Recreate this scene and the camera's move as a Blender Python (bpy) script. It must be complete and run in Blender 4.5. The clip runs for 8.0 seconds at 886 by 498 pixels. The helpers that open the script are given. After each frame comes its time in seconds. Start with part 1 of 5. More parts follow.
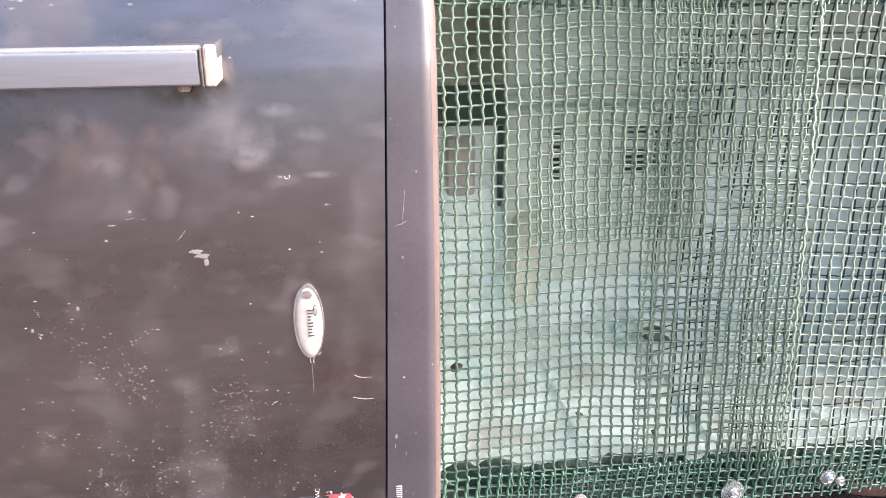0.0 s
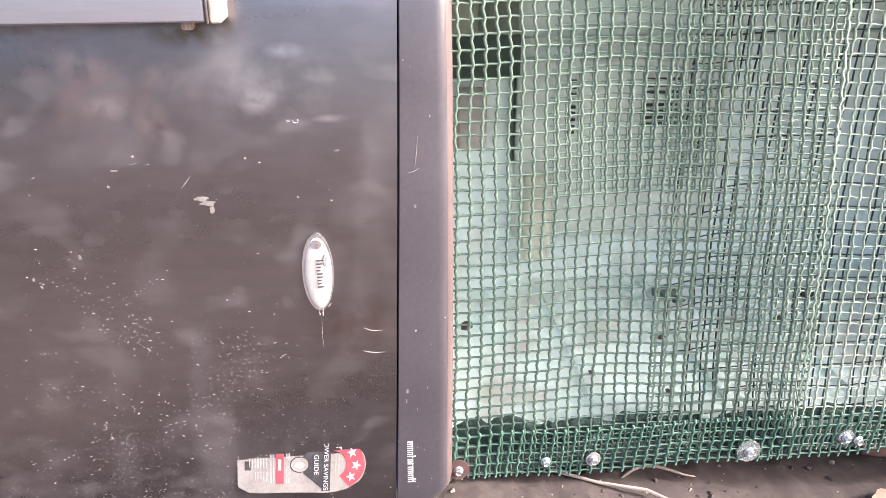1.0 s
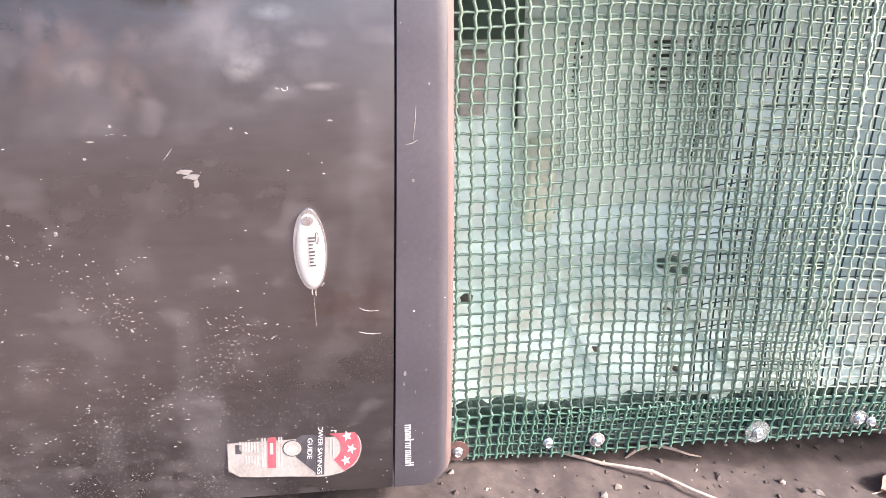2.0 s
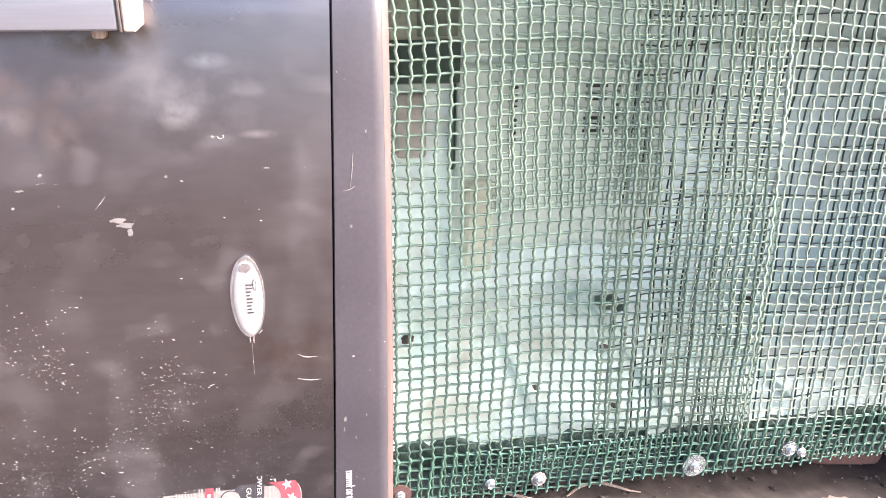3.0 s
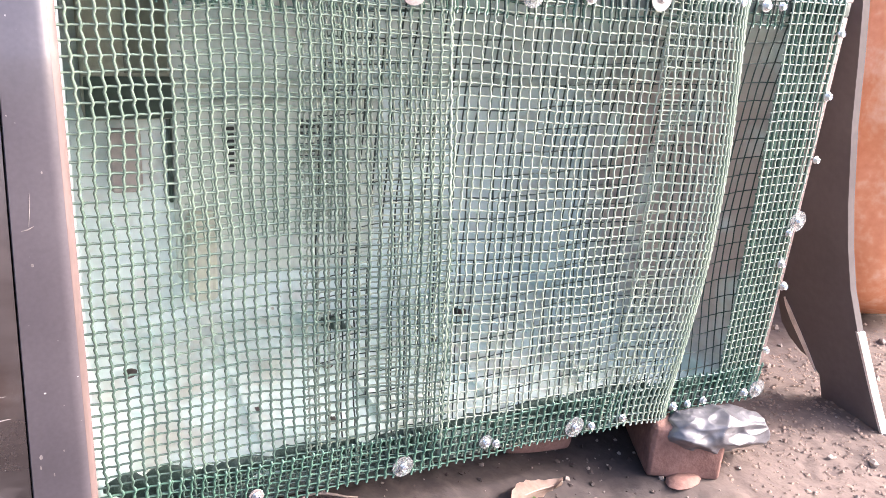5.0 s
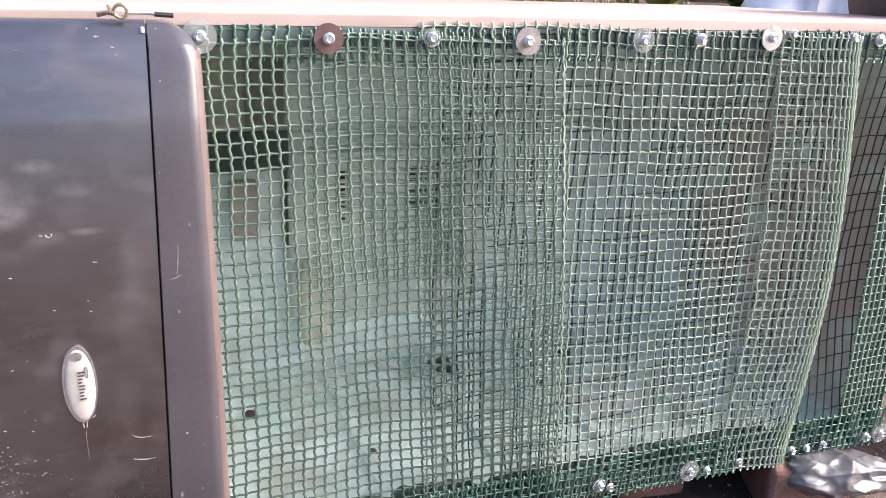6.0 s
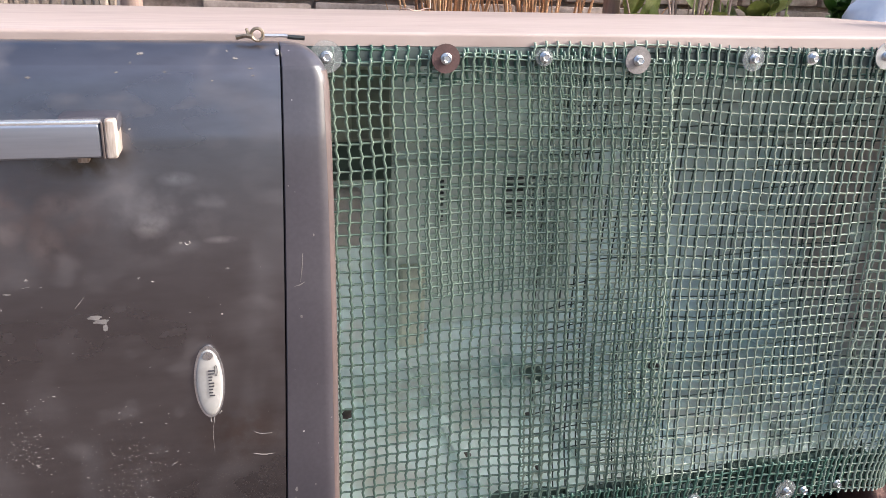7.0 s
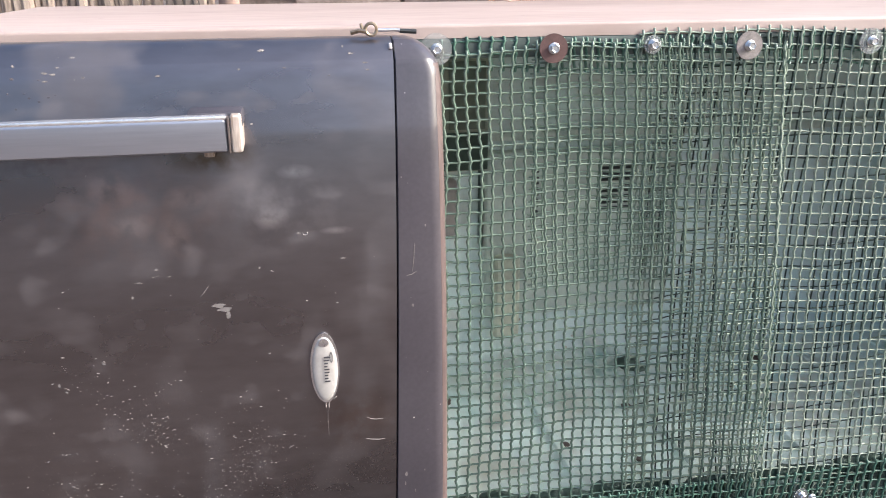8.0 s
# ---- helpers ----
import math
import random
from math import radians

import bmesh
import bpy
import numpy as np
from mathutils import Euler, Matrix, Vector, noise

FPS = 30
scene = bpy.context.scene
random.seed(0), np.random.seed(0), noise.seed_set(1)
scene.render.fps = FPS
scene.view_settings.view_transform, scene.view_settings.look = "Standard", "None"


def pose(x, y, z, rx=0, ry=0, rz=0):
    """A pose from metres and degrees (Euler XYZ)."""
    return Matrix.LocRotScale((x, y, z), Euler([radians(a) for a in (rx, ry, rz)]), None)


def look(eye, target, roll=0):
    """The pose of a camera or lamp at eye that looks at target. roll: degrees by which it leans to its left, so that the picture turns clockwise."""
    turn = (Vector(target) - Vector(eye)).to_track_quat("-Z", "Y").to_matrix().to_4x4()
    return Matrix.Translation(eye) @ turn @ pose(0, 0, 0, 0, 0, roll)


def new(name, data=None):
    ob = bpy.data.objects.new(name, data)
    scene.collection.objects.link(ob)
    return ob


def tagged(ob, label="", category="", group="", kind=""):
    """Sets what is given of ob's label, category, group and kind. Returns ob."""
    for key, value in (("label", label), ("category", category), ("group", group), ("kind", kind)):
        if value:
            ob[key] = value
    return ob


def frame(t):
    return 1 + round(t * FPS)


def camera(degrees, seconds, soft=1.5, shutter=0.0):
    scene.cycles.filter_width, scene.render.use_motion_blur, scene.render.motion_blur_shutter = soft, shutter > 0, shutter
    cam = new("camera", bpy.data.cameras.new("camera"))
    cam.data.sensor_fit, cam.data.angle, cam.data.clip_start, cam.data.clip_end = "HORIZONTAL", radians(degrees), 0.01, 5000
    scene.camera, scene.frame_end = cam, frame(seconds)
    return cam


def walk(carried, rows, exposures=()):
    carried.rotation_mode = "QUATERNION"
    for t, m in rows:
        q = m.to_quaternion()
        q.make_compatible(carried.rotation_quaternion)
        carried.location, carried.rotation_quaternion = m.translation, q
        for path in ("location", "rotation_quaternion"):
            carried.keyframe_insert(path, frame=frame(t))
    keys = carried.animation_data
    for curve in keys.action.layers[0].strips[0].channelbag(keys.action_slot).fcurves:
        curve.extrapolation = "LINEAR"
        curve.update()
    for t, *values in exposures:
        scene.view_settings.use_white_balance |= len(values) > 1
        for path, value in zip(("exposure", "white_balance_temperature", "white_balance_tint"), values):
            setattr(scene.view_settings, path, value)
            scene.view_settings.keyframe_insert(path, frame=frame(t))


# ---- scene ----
cam = camera(56.9, 8.0, 0.8, 0.1)
PATH = [
    (0, (-0.061, -0.666, 0.615), (0.15, 1.19, -0.1), -0.2),
    (0.5, (-0.06, -0.656, 0.596), (0.119, 1.187, -0.158), -1.1),
    (1, (-0.066, -0.648, 0.592), (0.128, 1.179, -0.198), -0.1),
    (1.2, (-0.067, -0.638, 0.593), (0.11, 1.173, -0.238), 0.4),
    (2.3, (-0.062, -0.601, 0.584), (0.155, 1.182, -0.296), -0.1),
    (2.5, (-0.064, -0.603, 0.582), (0.183, 1.187, -0.274), -0.1),
    (3, (-0.06, -0.607, 0.597), (0.278, 1.195, -0.201), 1.2),
    (3.5, (-0.058, -0.631, 0.622), (0.345, 1.175, -0.138), 3.8),
    (4, (-0.025, -0.666, 0.63), (0.604, 1.085, -0.102), 4.5),
    (4.5, (-0.006, -0.68, 0.626), (0.79, 0.993, -0.125), 4.7),
    (4.7, (-0.001, -0.686, 0.629), (0.855, 0.964, -0.11), 5.0),
    (5.8, (-0.034, -0.69, 0.628), (0.714, 1.05, -0.014), 2.9),
    (6, (-0.044, -0.689, 0.634), (0.638, 1.082, 0.002), 1.9),
    (6.5, (-0.067, -0.695, 0.649), (0.519, 1.117, 0.038), 1.8),
    (7, (-0.084, -0.699, 0.651), (0.428, 1.128, 0.019), 1.6),
    (7.5, (-0.092, -0.698, 0.639), (0.379, 1.132, -0.016), 0.6),
    (8, (-0.118, -0.699, 0.652), (0.217, 1.161, -0.003), -0.3),
]
EXPOSURES = [(t, stops + (0.60 if t < 5 else 0.54), 5800 if t < 6 else 5600, 18 if 3.2 < t < 6 else 14 if t < 6 else 8) for t, stops in ((0.0, 1.6), (1.2, 1.7), (2.5, 1.92), (3.0, 1.97), (3.5, 1.88), (4.7, 1.88), (5.8, 1.33), (6.2, 1.0), (6.8, 0.7), (8.0, 0.8))]
walk(cam, [(t, look(eye, target, roll)) for t, eye, target, roll in PATH], EXPOSURES)

# ---- hazy daylight: a veiled sun stands beyond the cabinet's far end and rakes along its front ----
SUN_AZ, SUN_EL = math.atan2(0.95, -0.32), radians(33)
world = bpy.data.worlds.new("sky")
scene.world = world
world.use_nodes = True
wn = world.node_tree
sky = wn.nodes.new("ShaderNodeTexSky")
sky.sky_type, sky.sun_disc = "NISHITA", False
sky.sun_elevation, sky.sun_rotation, sky.dust_density = SUN_EL, SUN_AZ, 9.0
wn.links.new(sky.outputs[0], wn.nodes["Background"].inputs[0])
wn.nodes["Background"].inputs[1].default_value = 0.15
sun_data = bpy.data.lights.new("sun", "SUN")
sun_data.energy, sun_data.angle, sun_data.color = 1.25, radians(7.0), (1.0, 0.91, 0.83)
sun = new("sun", sun_data)
SUN_DIR = Vector((math.sin(SUN_AZ) * math.cos(SUN_EL), math.cos(SUN_AZ) * math.cos(SUN_EL), math.sin(SUN_EL)))
sun.matrix_world = look(SUN_DIR * 20, (0, 0, 0))


# ---- materials ----
def surface(name, base, rough=0.5, metal=0.0, dark=None, light=None, scale=8.0, fine=120.0, bump=0.15, stretch=(1, 1, 1), rough_var=0.12, per_piece=0.0, coat=0.0):
    """Principled surface with broad stains and fine grain in object space."""
    m = bpy.data.materials.new(name)
    m.use_nodes = True
    nt = m.node_tree
    N, L = nt.nodes.new, nt.links.new
    b = nt.nodes["Principled BSDF"]
    tc, mp = N("ShaderNodeTexCoord"), N("ShaderNodeMapping")
    mp.inputs["Scale"].default_value = stretch
    L(tc.outputs["Object"], mp.inputs["Vector"])
    broad, grain = N("ShaderNodeTexNoise"), N("ShaderNodeTexNoise")
    for n, sc, det in ((broad, scale, 6), (grain, fine, 4)):
        n.inputs["Scale"].default_value, n.inputs["Detail"].default_value = sc, det
        L(mp.outputs[0], n.inputs["Vector"])
    dark = dark or tuple(c * 0.62 for c in base)
    light = light or tuple(min(1, c * 1.3 + 0.015) for c in base)
    ramp = N("ShaderNodeValToRGB")
    e = ramp.color_ramp.elements
    e[0].position, e[0].color = 0.3, (*dark, 1)
    e[1].position, e[1].color = 0.72, (*light, 1)
    mid = e.new(0.5)
    mid.color = (*base, 1)
    mixv = N("ShaderNodeMix")
    mixv.inputs[0].default_value = 0.35
    L(broad.outputs[0], mixv.inputs[2])
    L(grain.outputs[0], mixv.inputs[3])
    L(mixv.outputs[0], ramp.inputs[0])
    col = ramp.outputs[0]
    if per_piece:
        oi, hsv, mr = N("ShaderNodeObjectInfo"), N("ShaderNodeHueSaturation"), N("ShaderNodeMapRange")
        mr.inputs[3].default_value, mr.inputs[4].default_value = 1 - per_piece, 1 + per_piece
        L(oi.outputs["Random"], mr.inputs[0])
        L(mr.outputs[0], hsv.inputs["Value"])
        L(col, hsv.inputs["Color"])
        col = hsv.outputs[0]
    L(col, b.inputs["Base Color"])
    rr = N("ShaderNodeMapRange")
    rr.inputs[3].default_value, rr.inputs[4].default_value = max(0.03, rough - rough_var), min(1, rough + rough_var)
    L(broad.outputs[0], rr.inputs[0])
    L(rr.outputs[0], b.inputs["Roughness"])
    b.inputs["Metallic"].default_value = metal
    b.inputs["Coat Weight"].default_value = coat
    bp = N("ShaderNodeBump")
    bp.inputs["Strength"].default_value, bp.inputs["Distance"].default_value = bump, 0.002
    L(grain.outputs[0], bp.inputs["Height"])
    L(bp.outputs[0], b.inputs["Normal"])
    return m


def speckle(m, scale, size, amount, colour, zlo=None, zhi=None, mask_scale=9.0, mask_cut=0.45, rough=0.8):
    """Adds small splashes of another colour, thicker between two heights where given."""
    nt = m.node_tree
    N, L = nt.nodes.new, nt.links.new
    b = nt.nodes["Principled BSDF"]
    tc, vo, no, nz = N("ShaderNodeTexCoord"), N("ShaderNodeTexVoronoi"), N("ShaderNodeTexNoise"), N("ShaderNodeTexNoise")
    vo.inputs["Scale"].default_value = scale
    nz.inputs["Scale"].default_value = scale * 1.7
    add = N("ShaderNodeVectorMath")
    add.operation = "MULTIPLY_ADD"
    add.inputs[1].default_value = (0.004, 0.004, 0.004)
    L(tc.outputs["Object"], nz.inputs["Vector"])
    L(nz.outputs["Color"], add.inputs[0])
    L(tc.outputs["Object"], add.inputs[2])
    L(add.outputs[0], vo.inputs["Vector"])
    dot = N("ShaderNodeMapRange")
    dot.inputs[1].default_value, dot.inputs[2].default_value = size, size * 0.55
    L(vo.outputs["Distance"], dot.inputs[0])
    no.inputs["Scale"].default_value, no.inputs["Detail"].default_value = mask_scale, 5
    L(tc.outputs["Object"], no.inputs["Vector"])
    mk = N("ShaderNodeMapRange")
    mk.inputs[1].default_value, mk.inputs[2].default_value = mask_cut, mask_cut + 0.14
    L(no.outputs[0], mk.inputs[0])
    f = N("ShaderNodeMath")
    f.operation = "MULTIPLY"
    L(dot.outputs[0], f.inputs[0])
    L(mk.outputs[0], f.inputs[1])
    fac = f.outputs[0]
    pick = N("ShaderNodeSeparateColor")
    L(vo.outputs["Color"], pick.inputs[0])
    keep = N("ShaderNodeMath")
    keep.operation = "LESS_THAN"
    keep.inputs[1].default_value = amount
    L(pick.outputs[0], keep.inputs[0])
    g = N("ShaderNodeMath")
    g.operation = "MULTIPLY"
    L(fac, g.inputs[0])
    L(keep.outputs[0], g.inputs[1])
    fac = g.outputs[0]
    if zlo is not None:
        sx, zr, h = N("ShaderNodeSeparateXYZ"), N("ShaderNodeMapRange"), N("ShaderNodeMath")
        h.operation = "MULTIPLY"
        L(tc.outputs["Object"], sx.inputs[0])
        zr.inputs[1].default_value, zr.inputs[2].default_value = zhi, zlo
        L(sx.outputs[2], zr.inputs[0])
        L(zr.outputs[0], h.inputs[0])
        L(fac, h.inputs[1])
        fac = h.outputs[0]
    old = b.inputs["Base Color"].links[0].from_socket
    mx = N("ShaderNodeMix")
    mx.data_type = "RGBA"
    L(fac, mx.inputs[0])
    L(old, mx.inputs[6])
    mx.inputs[7].default_value = (*colour, 1)
    L(mx.outputs[2], b.inputs["Base Color"])
    oldr = b.inputs["Roughness"].links[0].from_socket
    mr = N("ShaderNodeMix")
    L(fac, mr.inputs[0])
    L(oldr, mr.inputs[2])
    mr.inputs[3].default_value = rough
    L(mr.outputs[0], b.inputs["Roughness"])
    return m


def haze(m, scale, cut, width, colour, amount, stretch=(1, 1, 1)):
    """Adds soft dusty clouds of another colour."""
    nt = m.node_tree
    N, L = nt.nodes.new, nt.links.new
    b = nt.nodes["Principled BSDF"]
    tc, mp, no, mk = N("ShaderNodeTexCoord"), N("ShaderNodeMapping"), N("ShaderNodeTexNoise"), N("ShaderNodeMapRange")
    mp.inputs["Scale"].default_value = stretch
    L(tc.outputs["Object"], mp.inputs["Vector"])
    L(mp.outputs[0], no.inputs["Vector"])
    no.inputs["Scale"].default_value, no.inputs["Detail"].default_value, no.inputs["Roughness"].default_value = scale, 4, 0.45
    mk.inputs[1].default_value, mk.inputs[2].default_value, mk.inputs[4].default_value = cut, cut + width, amount
    L(no.outputs[0], mk.inputs[0])
    for socket, value in (("Base Color", colour), ("Roughness", 0.8), ("Metallic", 0.0)):
        old = b.inputs[socket]
        mx = N("ShaderNodeMix")
        a, c, o = (2, 3, 0)
        if socket == "Base Color":
            mx.data_type = "RGBA"
            a, c, o = (6, 7, 2)
        if old.is_linked:
            L(old.links[0].from_socket, mx.inputs[a])
        else:
            mx.inputs[a].default_value = old.default_value
        mx.inputs[c].default_value = (*value, 1) if socket == "Base Color" else value
        L(mk.outputs[0], mx.inputs[0])
        L(mx.outputs[o], old)
    return m


def stain_or_shade(m, centre, radii, colour, amount, scale=45.0, cut=0.42):
    """Adds one ragged smear of another colour about a point."""
    nt = m.node_tree
    N, L = nt.nodes.new, nt.links.new
    b = nt.nodes["Principled BSDF"]
    tc, sub_, div, length = N("ShaderNodeTexCoord"), N("ShaderNodeVectorMath"), N("ShaderNodeVectorMath"), N("ShaderNodeVectorMath")
    sub_.operation, div.operation, length.operation = "SUBTRACT", "DIVIDE", "LENGTH"
    sub_.inputs[1].default_value, div.inputs[1].default_value = centre, radii
    L(tc.outputs["Object"], sub_.inputs[0])
    L(sub_.outputs[0], div.inputs[0])
    L(div.outputs[0], length.inputs[0])
    no, near, rag, mul = N("ShaderNodeTexNoise"), N("ShaderNodeMapRange"), N("ShaderNodeMapRange"), N("ShaderNodeMath")
    no.inputs["Scale"].default_value, no.inputs["Detail"].default_value = scale, 5
    L(tc.outputs["Object"], no.inputs["Vector"])
    near.inputs[1].default_value, near.inputs[2].default_value, near.inputs[4].default_value = 1.0, 0.2, amount
    L(length.outputs["Value"], near.inputs[0])
    rag.inputs[1].default_value, rag.inputs[2].default_value = cut, cut + 0.24
    L(no.outputs[0], rag.inputs[0])
    mul.operation = "MULTIPLY"
    L(near.outputs[0], mul.inputs[0])
    L(rag.outputs[0], mul.inputs[1])
    mx = N("ShaderNodeMix")
    mx.data_type = "RGBA"
    L(b.inputs["Base Color"].links[0].from_socket, mx.inputs[6])
    mx.inputs[7].default_value = (*colour, 1)
    L(mul.outputs[0], mx.inputs[0])
    L(mx.outputs[2], b.inputs["Base Color"])
    return m


def clear_plastic(name, colour, rough, trans):
    m = surface(name, colour, rough, scale=30, fine=300, bump=0.05)
    m.node_tree.nodes["Principled BSDF"].inputs["Transmission Weight"].default_value = trans
    return m


M_DOOR = surface("dull_grey_door_paint", (0.215, 0.198, 0.204), 0.29, 0.95, (0.17, 0.152, 0.155), (0.25, 0.232, 0.238), scale=5, fine=60, bump=0.02, rough_var=0.10, stretch=(0.5, 1, 1.6))
haze(M_DOOR, 15, 0.53, 0.22, (0.20, 0.155, 0.14), 0.15, (1, 1, 1.4))
haze(M_DOOR, 24, 0.57, 0.2, (0.27, 0.225, 0.21), 0.22, (0.9, 1, 1.3))
haze(M_DOOR, 9, 0.55, 0.16, (0.075, 0.055, 0.055), 0.22, (1.4, 1, 0.6))
speckle(M_DOOR, 230, 0.20, 0.35, (0.40, 0.36, 0.33), 0.06, 0.27, mask_scale=9, mask_cut=0.45)
speckle(M_DOOR, 400, 0.30, 0.65, (0.38, 0.34, 0.31), 0.06, 0.29, mask_scale=9, mask_cut=0.45)
speckle(M_DOOR, 130, 0.10, 0.05, (0.42, 0.39, 0.37), mask_scale=6, mask_cut=0.4)
M_CAP = surface("grey_moulded_plastic", (0.064, 0.056, 0.065), 0.32, 0.0, (0.050, 0.044, 0.051), (0.08, 0.071, 0.08), scale=9, fine=260, bump=0.03, coat=0.5)
speckle(M_CAP, 150, 0.14, 0.12, (0.55, 0.5, 0.47), mask_scale=10, mask_cut=0.45)
stain_or_shade(M_DOOR, (-0.265, 0.02, 0.455), (0.115, 0.2, 0.055), (0.30, 0.215, 0.19), 0.5, 38)
# the handle's soft shadow, painted as a dark band below the bar
stain_or_shade(M_DOOR, (-0.330, 0.02, 0.497), (0.060, 0.2, 0.016), (0.08, 0.06, 0.068), 0.6, 60)
stain_or_shade(M_DOOR, (-0.135, 0.02, 0.450), (0.075, 0.2, 0.050), (0.40, 0.37, 0.37), 0.4, 50)
# pale and pinkish smudges; the (-0.193, 0.497) entry is darker, under the handle's end
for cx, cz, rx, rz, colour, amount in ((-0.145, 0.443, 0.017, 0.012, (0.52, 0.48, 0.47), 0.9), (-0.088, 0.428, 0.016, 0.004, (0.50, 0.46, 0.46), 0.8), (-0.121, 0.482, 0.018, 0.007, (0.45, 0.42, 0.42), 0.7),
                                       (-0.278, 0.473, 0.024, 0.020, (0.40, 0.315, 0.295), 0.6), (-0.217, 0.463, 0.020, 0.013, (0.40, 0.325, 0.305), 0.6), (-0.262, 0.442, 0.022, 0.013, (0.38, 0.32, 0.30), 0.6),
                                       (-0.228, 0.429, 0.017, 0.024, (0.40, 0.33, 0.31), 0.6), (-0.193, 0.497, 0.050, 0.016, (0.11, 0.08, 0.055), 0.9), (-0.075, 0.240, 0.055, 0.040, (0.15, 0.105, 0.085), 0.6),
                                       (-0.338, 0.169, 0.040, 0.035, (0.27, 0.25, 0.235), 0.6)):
    stain_or_shade(M_DOOR, (cx, 0.02, cz), (rx, 0.2, rz), colour, amount, 60, 0.32)
M_BEAD = surface("pinkish_edge_light_plastic", (0.115, 0.080, 0.073), 0.55, 0.0, (0.085, 0.061, 0.056), (0.15, 0.11, 0.10), scale=14, fine=200, bump=0.04, coat=0.0, stretch=(1, 1, 0.4))
M_SEAM = surface("black_rubber_seal", (0.03, 0.028, 0.028), 0.7)
M_TOP = surface("faded_pinkish_tan_enamel", (0.40, 0.312, 0.277), 0.65, 0.0, (0.31, 0.235, 0.205), (0.47, 0.385, 0.345), scale=4, fine=40, bump=0.06, stretch=(0.4, 1.6, 1))
speckle(M_TOP, 60, 0.2, 0.12, (0.3, 0.22, 0.18), mask_scale=5, mask_cut=0.5)
M_CABINET = surface("weathered_brown_grey_enamel", (0.24, 0.19, 0.17), 0.5, 0.0, scale=7, fine=90)
M_FLANGE = surface("greenish_grey_cabinet_rim", (0.07, 0.09, 0.08), 0.5, 0.0, (0.045, 0.06, 0.05), (0.11, 0.13, 0.12), scale=14, fine=110)
M_ENDRIMPOST = surface("brownish_rim_enamel", (0.17, 0.128, 0.118), 0.5, 0.0, scale=9, fine=90)
M_LINER = surface("stained_white_liner_plastic", (0.80, 0.90, 0.868), 0.28, 0.0, (0.73, 0.83, 0.79), (0.84, 0.93, 0.91), scale=4.5, fine=50, bump=0.04)
speckle(M_LINER, 75, 0.24, 0.12, (0.35, 0.30, 0.22), mask_scale=6, mask_cut=0.54)
haze(M_LINER, 5, 0.53, 0.2, (0.50, 0.44, 0.31), 0.22)
haze(M_LINER, 17, 0.6, 0.12, (0.42, 0.37, 0.27), 0.35)
haze(M_LINER, 9, 0.56, 0.14, (0.34, 0.54, 0.50), 0.4, (1.6, 1, 0.7))
haze(M_LINER, 12, 0.57, 0.14, (0.60, 0.45, 0.38), 0.35, (1.2, 1.3, 1))
# tan patch that makes the liner floor darker
stain_or_shade(M_LINER, (0.16, 0.26, 0.03), (0.34, 0.45, 0.09), (0.42, 0.38, 0.30), 0.5, 16)
stain_or_shade(M_LINER, (0.62, 0.30, 0.03), (0.30, 0.45, 0.06), (0.48, 0.40, 0.32), 0.6, 20)
stain_or_shade(M_LINER, (0.95, 0.28, 0.27), (0.075, 0.5, 0.40), (0.55, 0.43, 0.385), 1.6, 12, 0.27)
stain_or_shade(M_LINER, (0.350, 0.44, 0.035), (0.055, 0.09, 0.06), (0.09, 0.28, 0.24), 0.8, 40)
M_DUCT = surface("grey_white_duct_plastic", (0.62, 0.67, 0.60), 0.4, 0.0, (0.54, 0.585, 0.52), (0.68, 0.73, 0.68), scale=6, fine=70, bump=0.04)
M_BLACK = surface("black_plastic", (0.018, 0.02, 0.02), 0.5)
M_DARKGREEN = surface("olive_grey_housing_plastic", (0.42, 0.43, 0.34), 0.55)
M_GRILLE = surface("dark_grille_plastic", (0.17, 0.19, 0.145), 0.55)
M_DEEP = surface("deep_green_black_plastic", (0.045, 0.075, 0.055), 0.5)
M_YELLOWED = surface("yellowed_lamp_cover_plastic", (0.56, 0.56, 0.45), 0.4)
M_BROWNISH = surface("brownish_grey_plastic", (0.42, 0.37, 0.34), 0.5)
# near-black green of the back layer: the shade behind the net is painted in
M_NETBACK = surface("shaded_green_net_plastic", (0.024, 0.038, 0.032), 0.6, 0.0, (0.015, 0.026, 0.021), (0.040, 0.060, 0.050), scale=8, fine=90, bump=0.1)
M_NETMID = surface("mid_green_net_plastic", (0.20, 0.27, 0.205), 0.3, 0.0, (0.145, 0.205, 0.15), (0.27, 0.33, 0.26), scale=8, fine=90, bump=0.1)
M_NET = surface("faded_green_net_plastic", (0.135, 0.185, 0.138), 0.27, 0.0, (0.085, 0.125, 0.092), (0.205, 0.245, 0.185), scale=7, fine=90, bump=0.06, rough_var=0.08, coat=0.5)
# paler copy of the net's green, sunlight on these lengths put into its colour
M_NETPALE = surface("sunlit_green_net_plastic", (0.285, 0.34, 0.265), 0.4, 0.0, (0.20, 0.255, 0.195), (0.375, 0.41, 0.315), scale=7, fine=90, bump=0.06, rough_var=0.08, coat=0.12)
# lower part of the net darkened, its weaker light put into the colour
stain_or_shade(M_NET, (0.25, 0.08, 0.08), (0.90, 0.5, 0.44), (0.068, 0.112, 0.086), 1.2, 10, 0.26)
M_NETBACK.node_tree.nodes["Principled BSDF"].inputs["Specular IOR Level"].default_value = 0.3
M_HEM = surface("deep_green_net_plastic", (0.07, 0.14, 0.10), 0.36, 0.0, (0.042, 0.094, 0.066), (0.11, 0.185, 0.138), scale=12, fine=90, bump=0.1)
